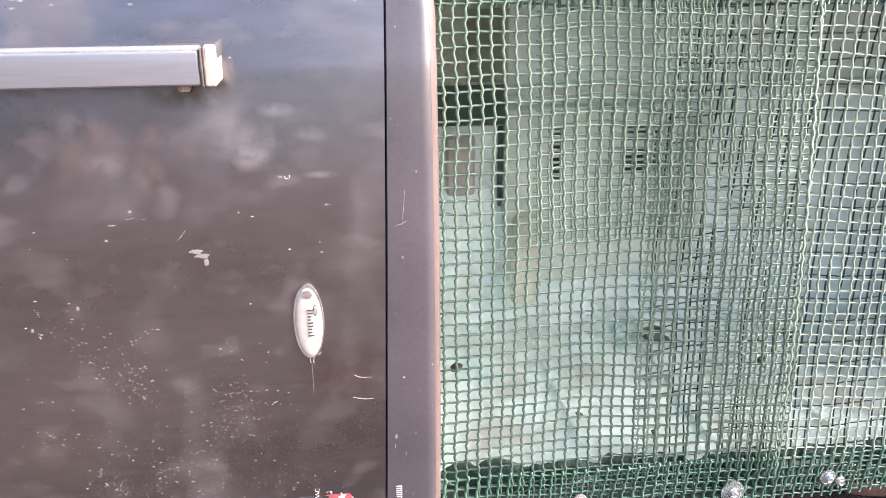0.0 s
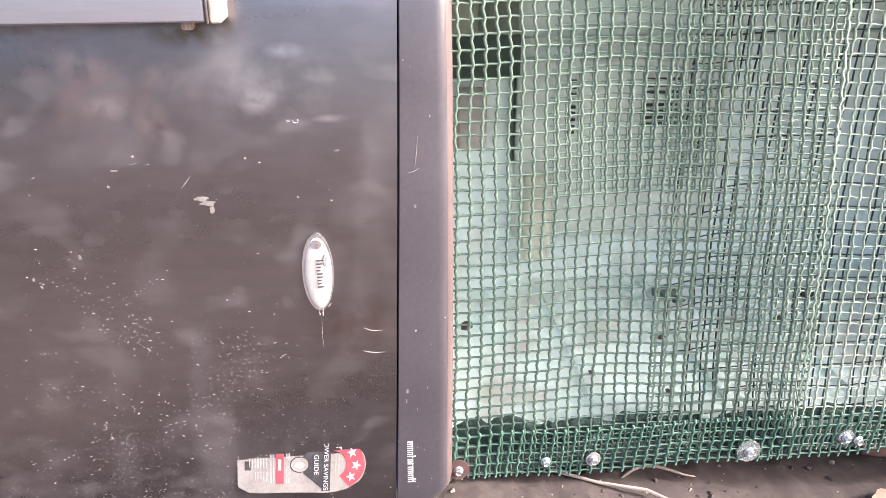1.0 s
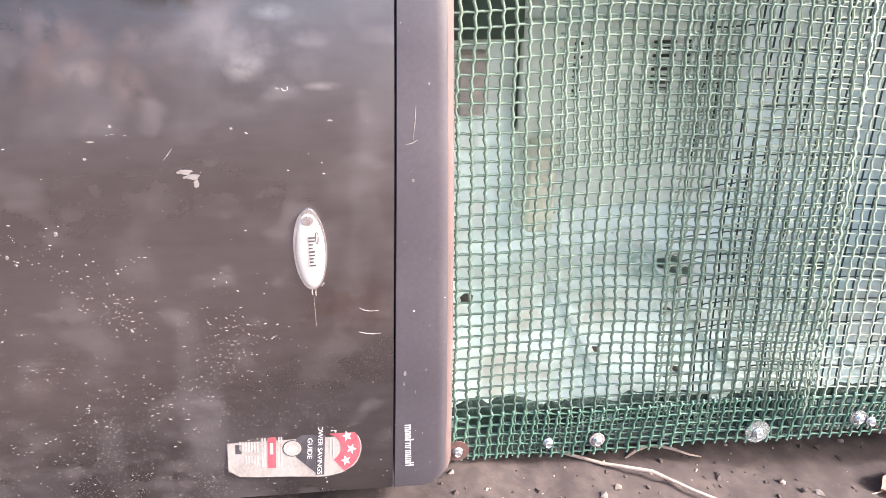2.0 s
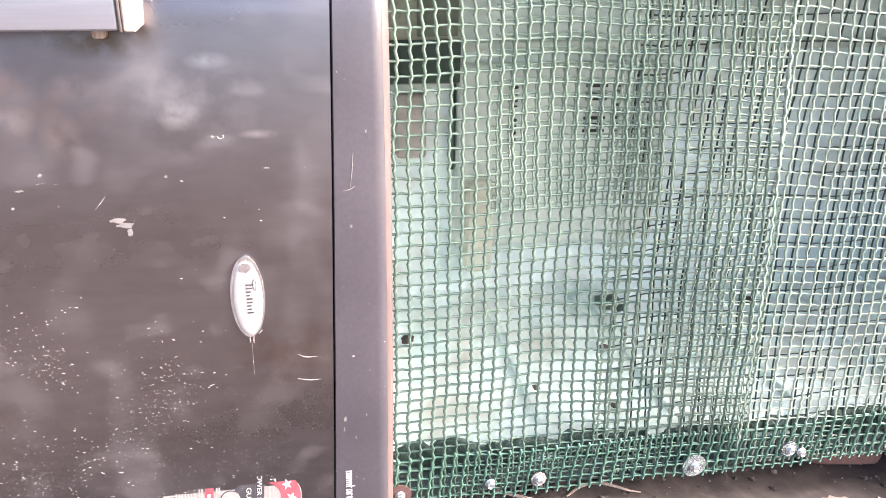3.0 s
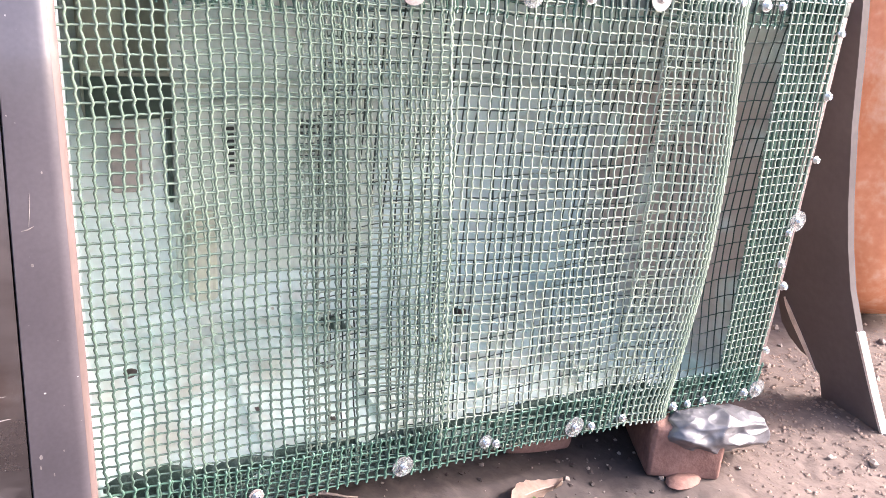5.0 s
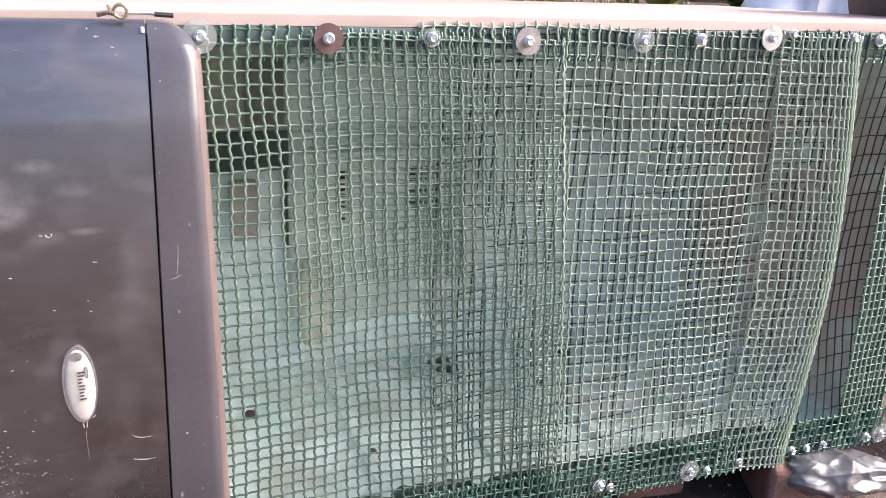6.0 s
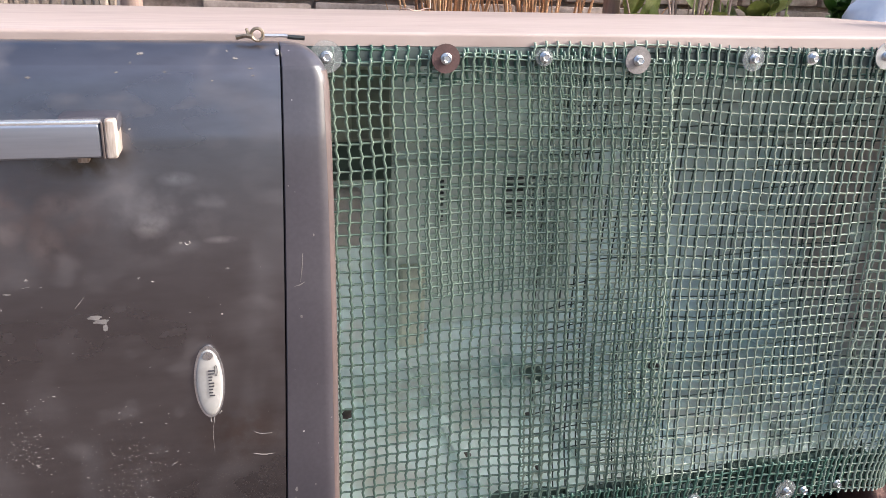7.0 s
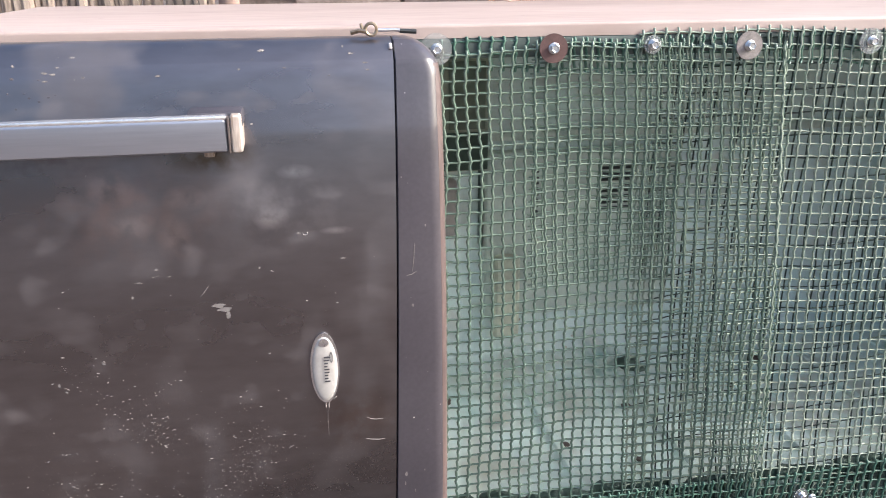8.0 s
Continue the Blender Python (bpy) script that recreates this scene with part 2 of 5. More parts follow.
M_ALU = surface("brushed_aluminium", (0.42, 0.43, 0.48), 0.34, 0.8, (0.36, 0.37, 0.42), (0.48, 0.49, 0.54), scale=6, fine=150, bump=0.03, stretch=(0.15, 1, 3))
M_ALU_EDGE = surface("aluminium_highlight", (0.85, 0.84, 0.84), 0.25, 0.8, scale=6, fine=100, bump=0.02)
M_ENDCAP = surface("yellowed_beige_end_plastic", (0.44, 0.36, 0.30), 0.4, 0.0, (0.17, 0.105, 0.07), (0.60, 0.53, 0.47), scale=130, fine=400, stretch=(2.2, 1, 0.25))
M_ENDRIM = surface("brown_handle_end_strip", (0.11, 0.085, 0.075), 0.4)
M_BADGE = surface("pearl_white_enamel", (0.47, 0.44, 0.405), 0.25, 0.0, (0.39, 0.35, 0.31), (0.53, 0.50, 0.47), scale=30, fine=200, bump=0.02, coat=0.4)
M_CHROME = surface("dulled_chrome", (0.62, 0.60, 0.60), 0.28, 0.9, scale=40, fine=300, bump=0.02)
M_INK = surface("dark_ink", (0.05, 0.045, 0.05), 0.6, scale=80, fine=500, bump=0.0)
M_PAPER = surface("grubby_cream_paper", (0.285, 0.255, 0.235), 0.75, 0.0, (0.20, 0.175, 0.158), (0.35, 0.32, 0.295), scale=35, fine=300, bump=0.1)
M_RED = surface("faded_red_print", (0.38, 0.072, 0.09), 0.65, 0.0, scale=60, fine=400, bump=0.05)
M_GREYINK = surface("grey_print", (0.36, 0.33, 0.31), 0.7, scale=80, fine=500, bump=0.0)
M_WHITE = surface("white_print", (0.55, 0.52, 0.51), 0.6, scale=80, fine=400, bump=0.0)
M_SCRATCH = surface("pale_scratch", (0.215, 0.19, 0.175), 0.8, scale=300, fine=900, bump=0.2)
M_SMEAR = surface("dried_pale_smear", (0.19, 0.168, 0.158), 0.8, scale=200, fine=700, bump=0.2)
M_SPECK = surface("pale_paint_speck", (0.36, 0.325, 0.30), 0.6, 0.0, (0.24, 0.215, 0.195), (0.48, 0.44, 0.41), scale=60, fine=500, bump=0.0)
M_PIT = surface("dark_rust_pit", (0.085, 0.072, 0.076), 0.8, scale=300, fine=900, bump=0.2)
M_ZINC = surface("zinc_plated_steel", (0.66, 0.67, 0.68), 0.3, 0.9, (0.5, 0.5, 0.5), (0.75, 0.76, 0.78), scale=90, fine=400, bump=0.05)
M_RUST = surface("rust_brown_washer_rubber", (0.10, 0.052, 0.047), 0.6, 0.0, (0.065, 0.034, 0.031), (0.14, 0.078, 0.068), scale=90, fine=400)
M_GREYWASH = surface("grey_fibre_washer", (0.25, 0.22, 0.205), 0.55, 0.0, scale=120, fine=500)
M_CLEARWASH = clear_plastic("clear_washer_plastic", (0.85, 0.87, 0.86), 0.12, 0.85)
M_BRASS = surface("tarnished_brass", (0.33, 0.26, 0.18), 0.38, 0.8, (0.18, 0.14, 0.10), (0.5, 0.4, 0.3), scale=120, fine=500)
# darker soil tone, used for crumbs where the ground's shade is painted
M_SOIL = surface("dark_reddish_soil", (0.058, 0.042, 0.037), 0.95, 0.0, (0.032, 0.025, 0.023), (0.105, 0.074, 0.062), scale=6, fine=70, bump=0.9)
M_GROUND = surface("sandy_earth_with_painted_shade", (0.098, 0.071, 0.059), 0.95, 0.0, (0.062, 0.046, 0.039), (0.155, 0.113, 0.093), scale=6, fine=70, bump=0.9)
# shade on the soil before the cabinet, painted as a dark patch
stain_or_shade(M_GROUND, (0.10, 0.30, 0.0), (0.92, 0.62, 2.0), (0.044, 0.033, 0.030), 4.0, 7, 0.2)
stain_or_shade(M_GROUND, (0.10, 0.30, 0.0), (0.88, 0.60, 2.0), (0.075, 0.055, 0.048), 1.0, 60)
M_STONE = surface("small_stones", (0.22, 0.175, 0.145), 0.85, 0.0, (0.13, 0.10, 0.083), (0.34, 0.295, 0.26), scale=40, fine=200, bump=0.4)
# paler soil for crumbs past the far end, sunlight put into its colour
M_SAND = surface("pale_sandy_earth", (0.185, 0.13, 0.102), 0.95, 0.0, (0.125, 0.088, 0.07), (0.25, 0.182, 0.145), scale=30, fine=200, bump=0.5)
M_BRICK = surface("worn_red_brick", (0.19, 0.098, 0.076), 0.9, 0.0, (0.12, 0.062, 0.05), (0.27, 0.155, 0.125), scale=22, fine=160, bump=0.6)
M_FOIL = surface("crumpled_grey_plastic_film", (0.085, 0.082, 0.09), 0.34, 0.0, (0.055, 0.053, 0.06), (0.135, 0.13, 0.14), scale=25, fine=140, bump=0.15, coat=0.1)
M_LEAF_DRY = surface("dry_tan_leaf", (0.34, 0.245, 0.195), 0.7, 0.0, (0.24, 0.165, 0.128), (0.43, 0.33, 0.27), scale=40, fine=200, bump=0.3)
M_LEAF = surface("green_leaf", (0.09, 0.17, 0.04), 0.45, 0.0, (0.05, 0.11, 0.025), (0.17, 0.26, 0.07), scale=20, fine=120, bump=0.2, per_piece=0.35)
M_PALELEAF = surface("pale_yellow_green_leaf", (0.34, 0.38, 0.13), 0.5, 0.0, (0.2, 0.26, 0.07), (0.55, 0.55, 0.28), scale=20, fine=120, bump=0.2, per_piece=0.3)
M_TWIG = surface("grey_brown_twig_bark", (0.30, 0.23, 0.19), 0.8, 0.0, scale=50, fine=300, bump=0.4)
M_STRAW = surface("dry_orange_straw", (0.42, 0.22, 0.10), 0.6, 0.0, (0.25, 0.12, 0.06), (0.62, 0.40, 0.22), scale=15, fine=200, bump=0.2, per_piece=0.45)
M_CONCRETE = surface("rough_grey_block", (0.36, 0.285, 0.245), 0.95, 0.0, (0.17, 0.13, 0.11), (0.52, 0.44, 0.39), scale=18, fine=110, bump=0.8, per_piece=0.2)
M_POST = surface("weathered_brown_post_wood", (0.26, 0.18, 0.145), 0.85, 0.0, scale=9, fine=60, bump=0.5, stretch=(3, 3, 0.4), per_piece=0.25)
M_STICK = surface("weathered_grey_stick_wood", (0.30, 0.235, 0.185), 0.85, 0.0, (0.17, 0.13, 0.10), (0.44, 0.36, 0.29), scale=9, fine=90, bump=0.5, stretch=(3, 3, 0.4), per_piece=0.3)
M_BOARD = surface("dark_brown_board", (0.092, 0.077, 0.075), 0.5, 0.0, (0.07, 0.058, 0.057), (0.12, 0.102, 0.098), scale=6, fine=80, bump=0.2)
M_BOARDEDGE = surface("pale_raw_board_edge", (0.62, 0.55, 0.48), 0.8, 0.0, scale=30, fine=200)
M_ORANGE = surface("orange_woven_plastic", (0.72, 0.30, 0.14), 0.5, 0.0, (0.60, 0.19, 0.07), (0.84, 0.60, 0.42), scale=6, fine=60, bump=0.15)
M_BAG = surface("bluish_white_plastic_bag", (0.70, 0.73, 0.80), 0.35, 0.0, (0.5, 0.54, 0.64), (0.78, 0.8, 0.85), scale=9, fine=60, bump=0.1)


# ---- mesh helpers ----
def mesh_of(name, bm, material, smooth=35):
    me = bpy.data.meshes.new(name)
    bmesh.ops.recalc_face_normals(bm, faces=bm.faces)
    bm.to_mesh(me)
    bm.free()
    me.materials.append(material)
    if smooth:
        me.shade_smooth()
        me.set_sharp_from_angle(angle=radians(smooth))
    return me


def part(name, bm, material, parent=None, label="", smooth=35):
    ob = new(name, mesh_of(name, bm, material, smooth))
    if parent is not None:
        ob.parent = parent
    return tagged(ob, label)


def thing(name, label, category, group="", kind="", at=None):
    ob = new(name)
    ob.empty_display_size = 0.05
    if at is not None:
        ob.matrix_world = at
    return tagged(ob, label, category, group, kind)


def box(bm, lo, hi, bevel=0.0, seg=2):
    r = bmesh.ops.create_cube(bm, size=1.0)
    lo, hi = Vector(lo), Vector(hi)
    for v in r["verts"]:
        v.co = Vector(((lo[k] + hi[k]) / 2 + v.co[k] * (hi[k] - lo[k]) for k in range(3)))
    if bevel:
        es = list({e for v in r["verts"] for e in v.link_edges})
        bmesh.ops.bevel(bm, geom=es, offset=bevel, segments=seg, affect="EDGES", profile=0.6)
    return bm


def boxed(lo, hi, bevel=0.0, seg=2):
    return box(bmesh.new(), lo, hi, bevel, seg)


def ring_faces(bm, a, b):
    n = len(a)
    for i in range(n):
        bm.faces.new((a[i], a[(i + 1) % n], b[(i + 1) % n], b[i]))


def tube(pts, radii, n=8, bm=None, caps=True):
    bm = bm or bmesh.new()
    pts = [Vector(p) for p in pts]
    if not hasattr(radii, "__len__"):
        radii = [radii] * len(pts)
    side, rings = None, []
    for i, p in enumerate(pts):
        d = (pts[min(i + 1, len(pts) - 1)] - pts[max(i - 1, 0)]).normalized()
        if side is None:
            side = d.orthogonal().normalized()
        side = (side - d * side.dot(d)).normalized()
        up = d.cross(side)
        rings.append([bm.verts.new(p + radii[i] * (math.cos(a) * side + math.sin(a) * up)) for a in (2 * math.pi * k / n for k in range(n))])
    for a, b in zip(rings, rings[1:]):
        ring_faces(bm, a, b)
    if caps:
        bm.faces.new(rings[0][::-1])
        bm.faces.new(rings[-1])
    return bm


def slab(outline, depth, to3d, bevel=0.0):
    """A closed plate from a 2D outline; to3d(u, v, w) places it, w from 0 to depth."""
    bm = bmesh.new()
    a = [bm.verts.new(to3d(u, v, 0)) for u, v in outline]
    b = [bm.verts.new(to3d(u, v, depth)) for u, v in outline]
    ring_faces(bm, a, b)
    bm.faces.new(a[::-1])
    bm.faces.new(b)
    return bm


def ellipse(cx, cy, rx, ry, n=28, a0=0.0, a1=2 * math.pi):
    closed = abs(a1 - a0 - 2 * math.pi) < 1e-6
    return [(cx + rx * math.cos(a0 + (a1 - a0) * k / (n if closed else n - 1)), cy + ry * math.sin(a0 + (a1 - a0) * k / (n if closed else n - 1))) for k in range(n)]


def lump(centre, size, seed, rough=0.3, sub=2):
    bm = bmesh.new()
    bmesh.ops.create_icosphere(bm, subdivisions=sub, radius=1.0)
    off = Vector((seed * 3.7, seed * 1.3, seed * 2.1))
    for v in bm.verts:
        k = 1 + rough * noise.noise(v.co * 1.6 + off) + rough * 0.5 * noise.noise(v.co * 4 + off)
        v.co = Vector((v.co.x * size[0] * k, v.co.y * size[1] * k, v.co.z * size[2] * k)) + Vector(centre)
    return bm


# ---- ground ----
def ground_z(x, y):
    """Height of the soil: it falls from under the door towards the far end."""
    s = min(1, max(0, (x + 0.05) / 0.75))
    s = s * s * (3 - 2 * s)
    return -0.004 - 0.086 * s


def soil_z(x, y):
    p = Vector((x, y, 0.0))
    r = math.hypot(x - 0.5, y)
    fade = max(0.0, 1 - (r / 1.35) ** 4)
    fine = fade * (0.006 * noise.noise(p * 14) + 0.0045 * noise.noise(p * 42) + 0.0022 * noise.noise(p * 95))
    return ground_z(x, y) + fine


def build_ground():
    def lines(c):
        near = [c - 0.9 + 0.01 * k for k in range(201)]
        out = [0.06, 0.15, 0.3, 0.6, 1.2, 2.5, 5, 10, 25, 60, 150, 400]
        return [c - 0.9 - o for o in out[::-1]] + near + [c + 1.1 + o for o in out]
    xs, ys = lines(0.6), lines(0.05)
    verts = [(x, y, soil_z(x, y)) for y in ys for x in xs]
    w = len(xs)
    faces = [(j * w + i, j * w + i + 1, (j + 1) * w + i + 1, (j + 1) * w + i) for j in range(len(ys) - 1) for i in range(w - 1)]
    me = bpy.data.meshes.new("ground")
    me.from_pydata(verts, [], faces)
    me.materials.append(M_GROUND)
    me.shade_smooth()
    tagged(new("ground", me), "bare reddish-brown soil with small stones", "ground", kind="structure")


build_ground()

# ---- the cabinet, lying on its side ----
X0, X1 = -0.462, 0.965            # ends of the cabinet
FRONT, BACK, TOP = 0.084, 0.590, 0.600
IX0, IX1, IZ0, IZ1, IBACK = 0.0165, 0.930, 0.030, 0.568, 0.500   # hollow of the cabinet
fridge = thing("fridge", "old grey refrigerator lying on its side on the soil", "refrigerator")


def build_cabinet():
    # outer casing: top, bottom, far end, near end, back
    edge = [(FRONT - 0.0012, 0.587)] + [(FRONT - 0.0012 + 0.0035 * (1 - math.cos(a)), 0.5965 + 0.0035 * math.sin(a)) for a in (radians(18 * k) for k in range(6))]
    line = edge + [(BACK - 0.004, TOP), (BACK, TOP - 0.004), (BACK, TOP - 0.0122), (FRONT + 0.014, TOP - 0.0122), (FRONT + 0.008, 0.587)]
    part("top_panel", slab(line, X1 - X0, lambda u, v, w: (X0 + w, u, v)), M_TOP, fridge, "faded pinkish tan side panel facing upwards", smooth=50)
    part("bottom_panel", boxed((X0, FRONT, 0.0), (X1, BACK, 0.012), 0.003), M_CABINET, fridge)
    part("end_panel", boxed((X1 - 0.012, FRONT + 0.001, 0.0125), (X1, BACK, TOP - 0.0145), 0.003), M_CABINET, fridge)
    part("end_panel", boxed((X0, FRONT + 0.001, 0.0125), (X0 + 0.012, BACK, TOP - 0.0125), 0.003), M_CABINET, fridge)
    part("back_panel", boxed((X0 + 0.0125, BACK - 0.012, 0.0125), (X1 - 0.0125, BACK - 0.001, TOP - 0.0125), 0.002), M_CABINET, fridge)
    # front rim round the opening
    rim0, rim1 = FRONT - 0.0015, FRONT + 0.0105
    part("rim_rail", boxed((X0 + 0.002, rim0, 0.0015), (X1 - 0.002, rim1, IZ0), 0.002), M_FLANGE, fridge, "dark greenish rail under the net's hem")
    part("rim_rail", boxed((X0 + 0.002, rim0, IZ1), (X1 - 0.002, rim1, 0.5868), 0.002), M_FLANGE, fridge, "dark greenish rail under the net's hem")
    part("rim_post", boxed((IX1, rim0, IZ0 + 0.0003), (X1 - 0.002, rim1, IZ1 - 0.0003), 0.002), M_ENDRIMPOST, fridge, "brownish rim post at the far end")
    part("rim_post", boxed((X0 + 0.002, rim0, IZ0 + 0.0003), (IX0, rim1, IZ1 - 0.0003), 0.002), M_LINER, fridge)
    # liner: rounded tub
    bm = bmesh.new()

    def rounded(x0, x1, z0, z1, r, y, n=6):
        out = []
        for cx, cz, a in ((x1 - r, z1 - r, 0), (x0 + r, z1 - r, 90), (x0 + r, z0 + r, 180), (x1 - r, z0 + r, 270)):
            for k in range(n):
                t = radians(a + 90 * k / (n - 1))
                out.append(bm.verts.new((cx + r * math.cos(t), y, cz + r * math.sin(t))))
        return out
    rings = [rounded(IX0 + d, IX1 - d, IZ0 + d, IZ1 - d, r, y) for d, r, y in
             ((0.0, 0.012, FRONT + 0.008), (0.001, 0.012, FRONT + 0.05), (0.003, 0.016, 0.3), (0.006, 0.02, IBACK - 0.025), (0.013, 0.024, IBACK - 0.008), (0.03, 0.03, IBACK))]
    for a, b in zip(rings, rings[1:]):
        ring_faces(bm, a, b)
    bm.faces.new(rings[-1])
    liner = part("inner_liner", bm, M_LINER, fridge, "stained pale liner of the open compartment", smooth=40)
    # shelf ribs moulded into the two long sides
    for k, x in enumerate((0.20, 0.36, 0.52, 0.68, 0.83)):
        for z0, z1 in ((IZ0 + 0.0005, IZ0 + 0.010), (IZ1 - 0.010, IZ1 - 0.0005)):
            part("shelf_rib", boxed((x, 0.15, z0), (x + 0.012, IBACK - 0.03, z1), 0.004), M_LINER, liner)
    # air duct cover with louvres
    duct = part("air_duct_cover", boxed((0.160, IBACK - 0.022, 0.115), (0.470, IBACK + 0.004, 0.385), 0.008, 3), M_DUCT, fridge, "grey plastic air duct cover with louvres")
    for col_x, w, count in ((0.232, 0.012, 9), (0.342, 0.032, 8), (0.384, 0.011, 8)):
        for k in range(count):
            if 0.3 < col_x < 0.38 and k == 3:
                continue
            z = 0.352 - k * 0.0092
            part("louvre_slot", boxed((col_x, IBACK - 0.0255, z), (col_x + w, IBACK - 0.0215, z + 0.0042), 0.0008, 1), M_BLACK, duct)
    # ridge and dark control housing, yellowed lamp cover, small knob plate
    part("liner_ridge", boxed((0.05, IBACK - 0.014, 0.400), (0.91, IBACK + 0.002, 0.414), 0.005), M_DUCT, fridge)
    hous = part("control_housing", boxed((0.046, IBACK - 0.05, 0.365), (0.158, IBACK + 0.003, 0.545), 0.008, 3), M_DARKGREEN, fridge, "dark plastic control housing")
    part("housing_slot", boxed((0.048, IBACK - 0.0535, 0.368), (0.156, IBACK - 0.0495, 0.424), 0.002), M_DEEP, hous)
    part("housing_slot", boxed((0.098, IBACK - 0.0535, 0.428), (0.152, IBACK - 0.0495, 0.525), 0.002), M_GRILLE, hous)
    part("lamp_cover", boxed((0.172, IBACK - 0.045, 0.085), (0.214, IBACK - 0.0225, 0.225), 0.010, 3), M_YELLOWED, fridge, "yellowed lamp cover")
    part("knob_plate", boxed((0.075, IBACK - 0.02, 0.255), (0.118, IBACK + 0.003, 0.345), 0.008, 3), M_BROWNISH, fridge, "brownish plastic plate")
    part("liner_gap", boxed((0.1535, IBACK - 0.012, 0.235), (0.1585, IBACK + 0.003, 0.362), 0.001), M_DEEP, fridge, "dark gap beside the duct cover")


build_cabinet()

# ---- freezer door with its end trim, handle, badge and stickers ----
DZ0, DZ1, DX0 = 0.026, 0.592, -0.460


def seam_x(z):
    """The joint between panel and trim runs slightly out of plumb."""
    return -0.0340 + 0.027 * (z - 0.40)


def door_y(z):
    """Bowed front of the door in section: nearly flat, falling back above the crease and at both edges."""
    up, low = max(0.0, z - 0.30), max(0.0, 0.22 - z)
    y = 0.38 * up ** 2 + 0.25 * low ** 2
    if z > 0.516:
        y += (z - 0.516) * 0.05
    return y


def build_door():
    door = thing("freezer_door", "closed dark grey-brown freezer door, scratched and specked", "door")
    zs = [DZ0 + 0.006 + (0.574 - DZ0 - 0.006) * k / 40 for k in range(41)]
    zs = sorted(set(zs + [0.513, 0.516, 0.519]))
    prof = [(DZ0, 0.072), (DZ0, 0.030), (DZ0 + 0.002, 0.018)] + [(z, door_y(z)) for z in zs]
    yt = door_y(0.574)
    prof += [(0.5755, yt + 0.0012), (0.5800, yt + 0.0050), (0.5858, yt + 0.0112), (0.5900, yt + 0.0168), (DZ1, yt + 0.024), (DZ1, 0.072)]
    bm = bmesh.new()
    rows = [[bm.verts.new((DX0 + f * (seam_x(z) - 0.0006 - DX0), y, z)) for z, y in prof] for f in (0, 0.33, 0.66, 1.0)]
    for a, b in zip(rows, rows[1:]):
        ring_faces(bm, a, b)
    bm.faces.new(rows[0])
    bm.faces.new(rows[-1][::-1])
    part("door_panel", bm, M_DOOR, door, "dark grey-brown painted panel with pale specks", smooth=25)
    part("door_gasket", boxed((DX0 + 0.01, 0.0722, DZ0 + 0.01), (0.004, FRONT - 0.0018, DZ1 - 0.012), 0.003), M_SEAM, door)
    bm = boxed((-0.0010, 0.006, DZ0 + 0.012), (0.0010, 0.070, DZ1 - 0.020), 0)
    for v in bm.verts:
        v.co.x += seam_x(v.co.z)
        v.co.y += door_y(0.57) if v.co.y < 0.05 and v.co.z > 0.3 else 0
    part("trim_seam", bm, M_SEAM, door, smooth=0)
    # end trim: rounded at the outer side, wrapped round both corners
    xr, r_c, R = 0.0125, 0.032, 0.014
    corner = [k / 10 for k in range(11)]
    zs = sorted(set([round(z, 5) for z, _ in prof] + [round(DZ0 + r_c * (1 - math.cos(t * math.pi / 2)), 5) for t in corner] + [round(DZ1 - r_c * (1 - math.cos(t * math.pi / 2)), 5) for t in corner]))
    front_z, front_yy = [z for z, y in prof[1:-1]], [y for z, y in prof[1:-1]]
    bm = bmesh.new()
    rows = []
    for z in zs:
        d = max(0.0, DZ0 + r_c - z, z - (DZ1 - r_c))
        xe = xr - r_c + math.sqrt(max(0.0, r_c * r_c - d * d))
        yf = (door_y(z) if 0.45 < z < 0.57 else float(np.interp(z, front_z, front_yy))) - 0.0008
        x0 = seam_x(z) + 0.0006
        xe = max(xe, x0 + 0.006)
        rr = min(R, (xe - x0) * 0.6)
        sec = [(x0, 0.072), (x0, yf + 0.0012), (x0 + 0.0008, yf)] + [(x0 + 0.0008 + (xe - rr - x0 - 0.0008) * f, yf) for f in (0.5, 1.0)]
        sec += [(xe - rr + rr * math.sin(radians(a)), yf + rr * (1 - math.cos(radians(a)))) for a in (15, 30, 45, 60, 75, 90)] + [(xe, 0.072)]
        rows.append([bm.verts.new((x, min(y, 0.072), z)) for x, y in sec])
    for a, b in zip(rows, rows[1:]):
        ring_faces(bm, a, b)
    bm.faces.new(rows[0])
    bm.faces.new(rows[-1][::-1])
    part("end_trim", bm, M_CAP, door, "bluish grey plastic trim with rounded outer edge", smooth=40)
    # paler bead along the outer edge of the trim, warm sidelight put into its colour
    bm = bmesh.new()
    rows = []
    for z in [DZ0 + 0.020 + (DZ1 - DZ0 - 0.042) * k / 40 for k in range(41)]:
        d = max(0.0, DZ0 + r_c - z, z - (DZ1 - r_c))
        xe = xr - r_c + math.sqrt(max(0.0, r_c * r_c - d * d))
        yf = door_y(z) - 0.0008
        arc = [(xe - R + (R + e) * math.sin(radians(a)), yf + R - (R + e) * math.cos(radians(a))) for a, e in ((38, 0.0), (50, 0.0006), (64, 0.0009), (78, 0.0009), (90, 0.0006), (90, -0.002), (38, -0.002))]
        rows.append([bm.verts.new((x, y, z)) for x, y in arc])
    for a, b in zip(rows, rows[1:]):
        ring_faces(bm, a, b)
    bm.faces.new(rows[0])
    bm.faces.new(rows[-1][::-1])
    part("trim_highlight", bm, M_BEAD, door, "pinkish strip added for the light on the outer edge", smooth=60)
    part("white_clip", boxed((-0.0330, 0.038, 0.5825), (-0.0300, 0.046, 0.5875), 0.001), M_WHITE, door)
    # ten small marks of white lettering on the trim, as plain strokes
    zt = 0.1105
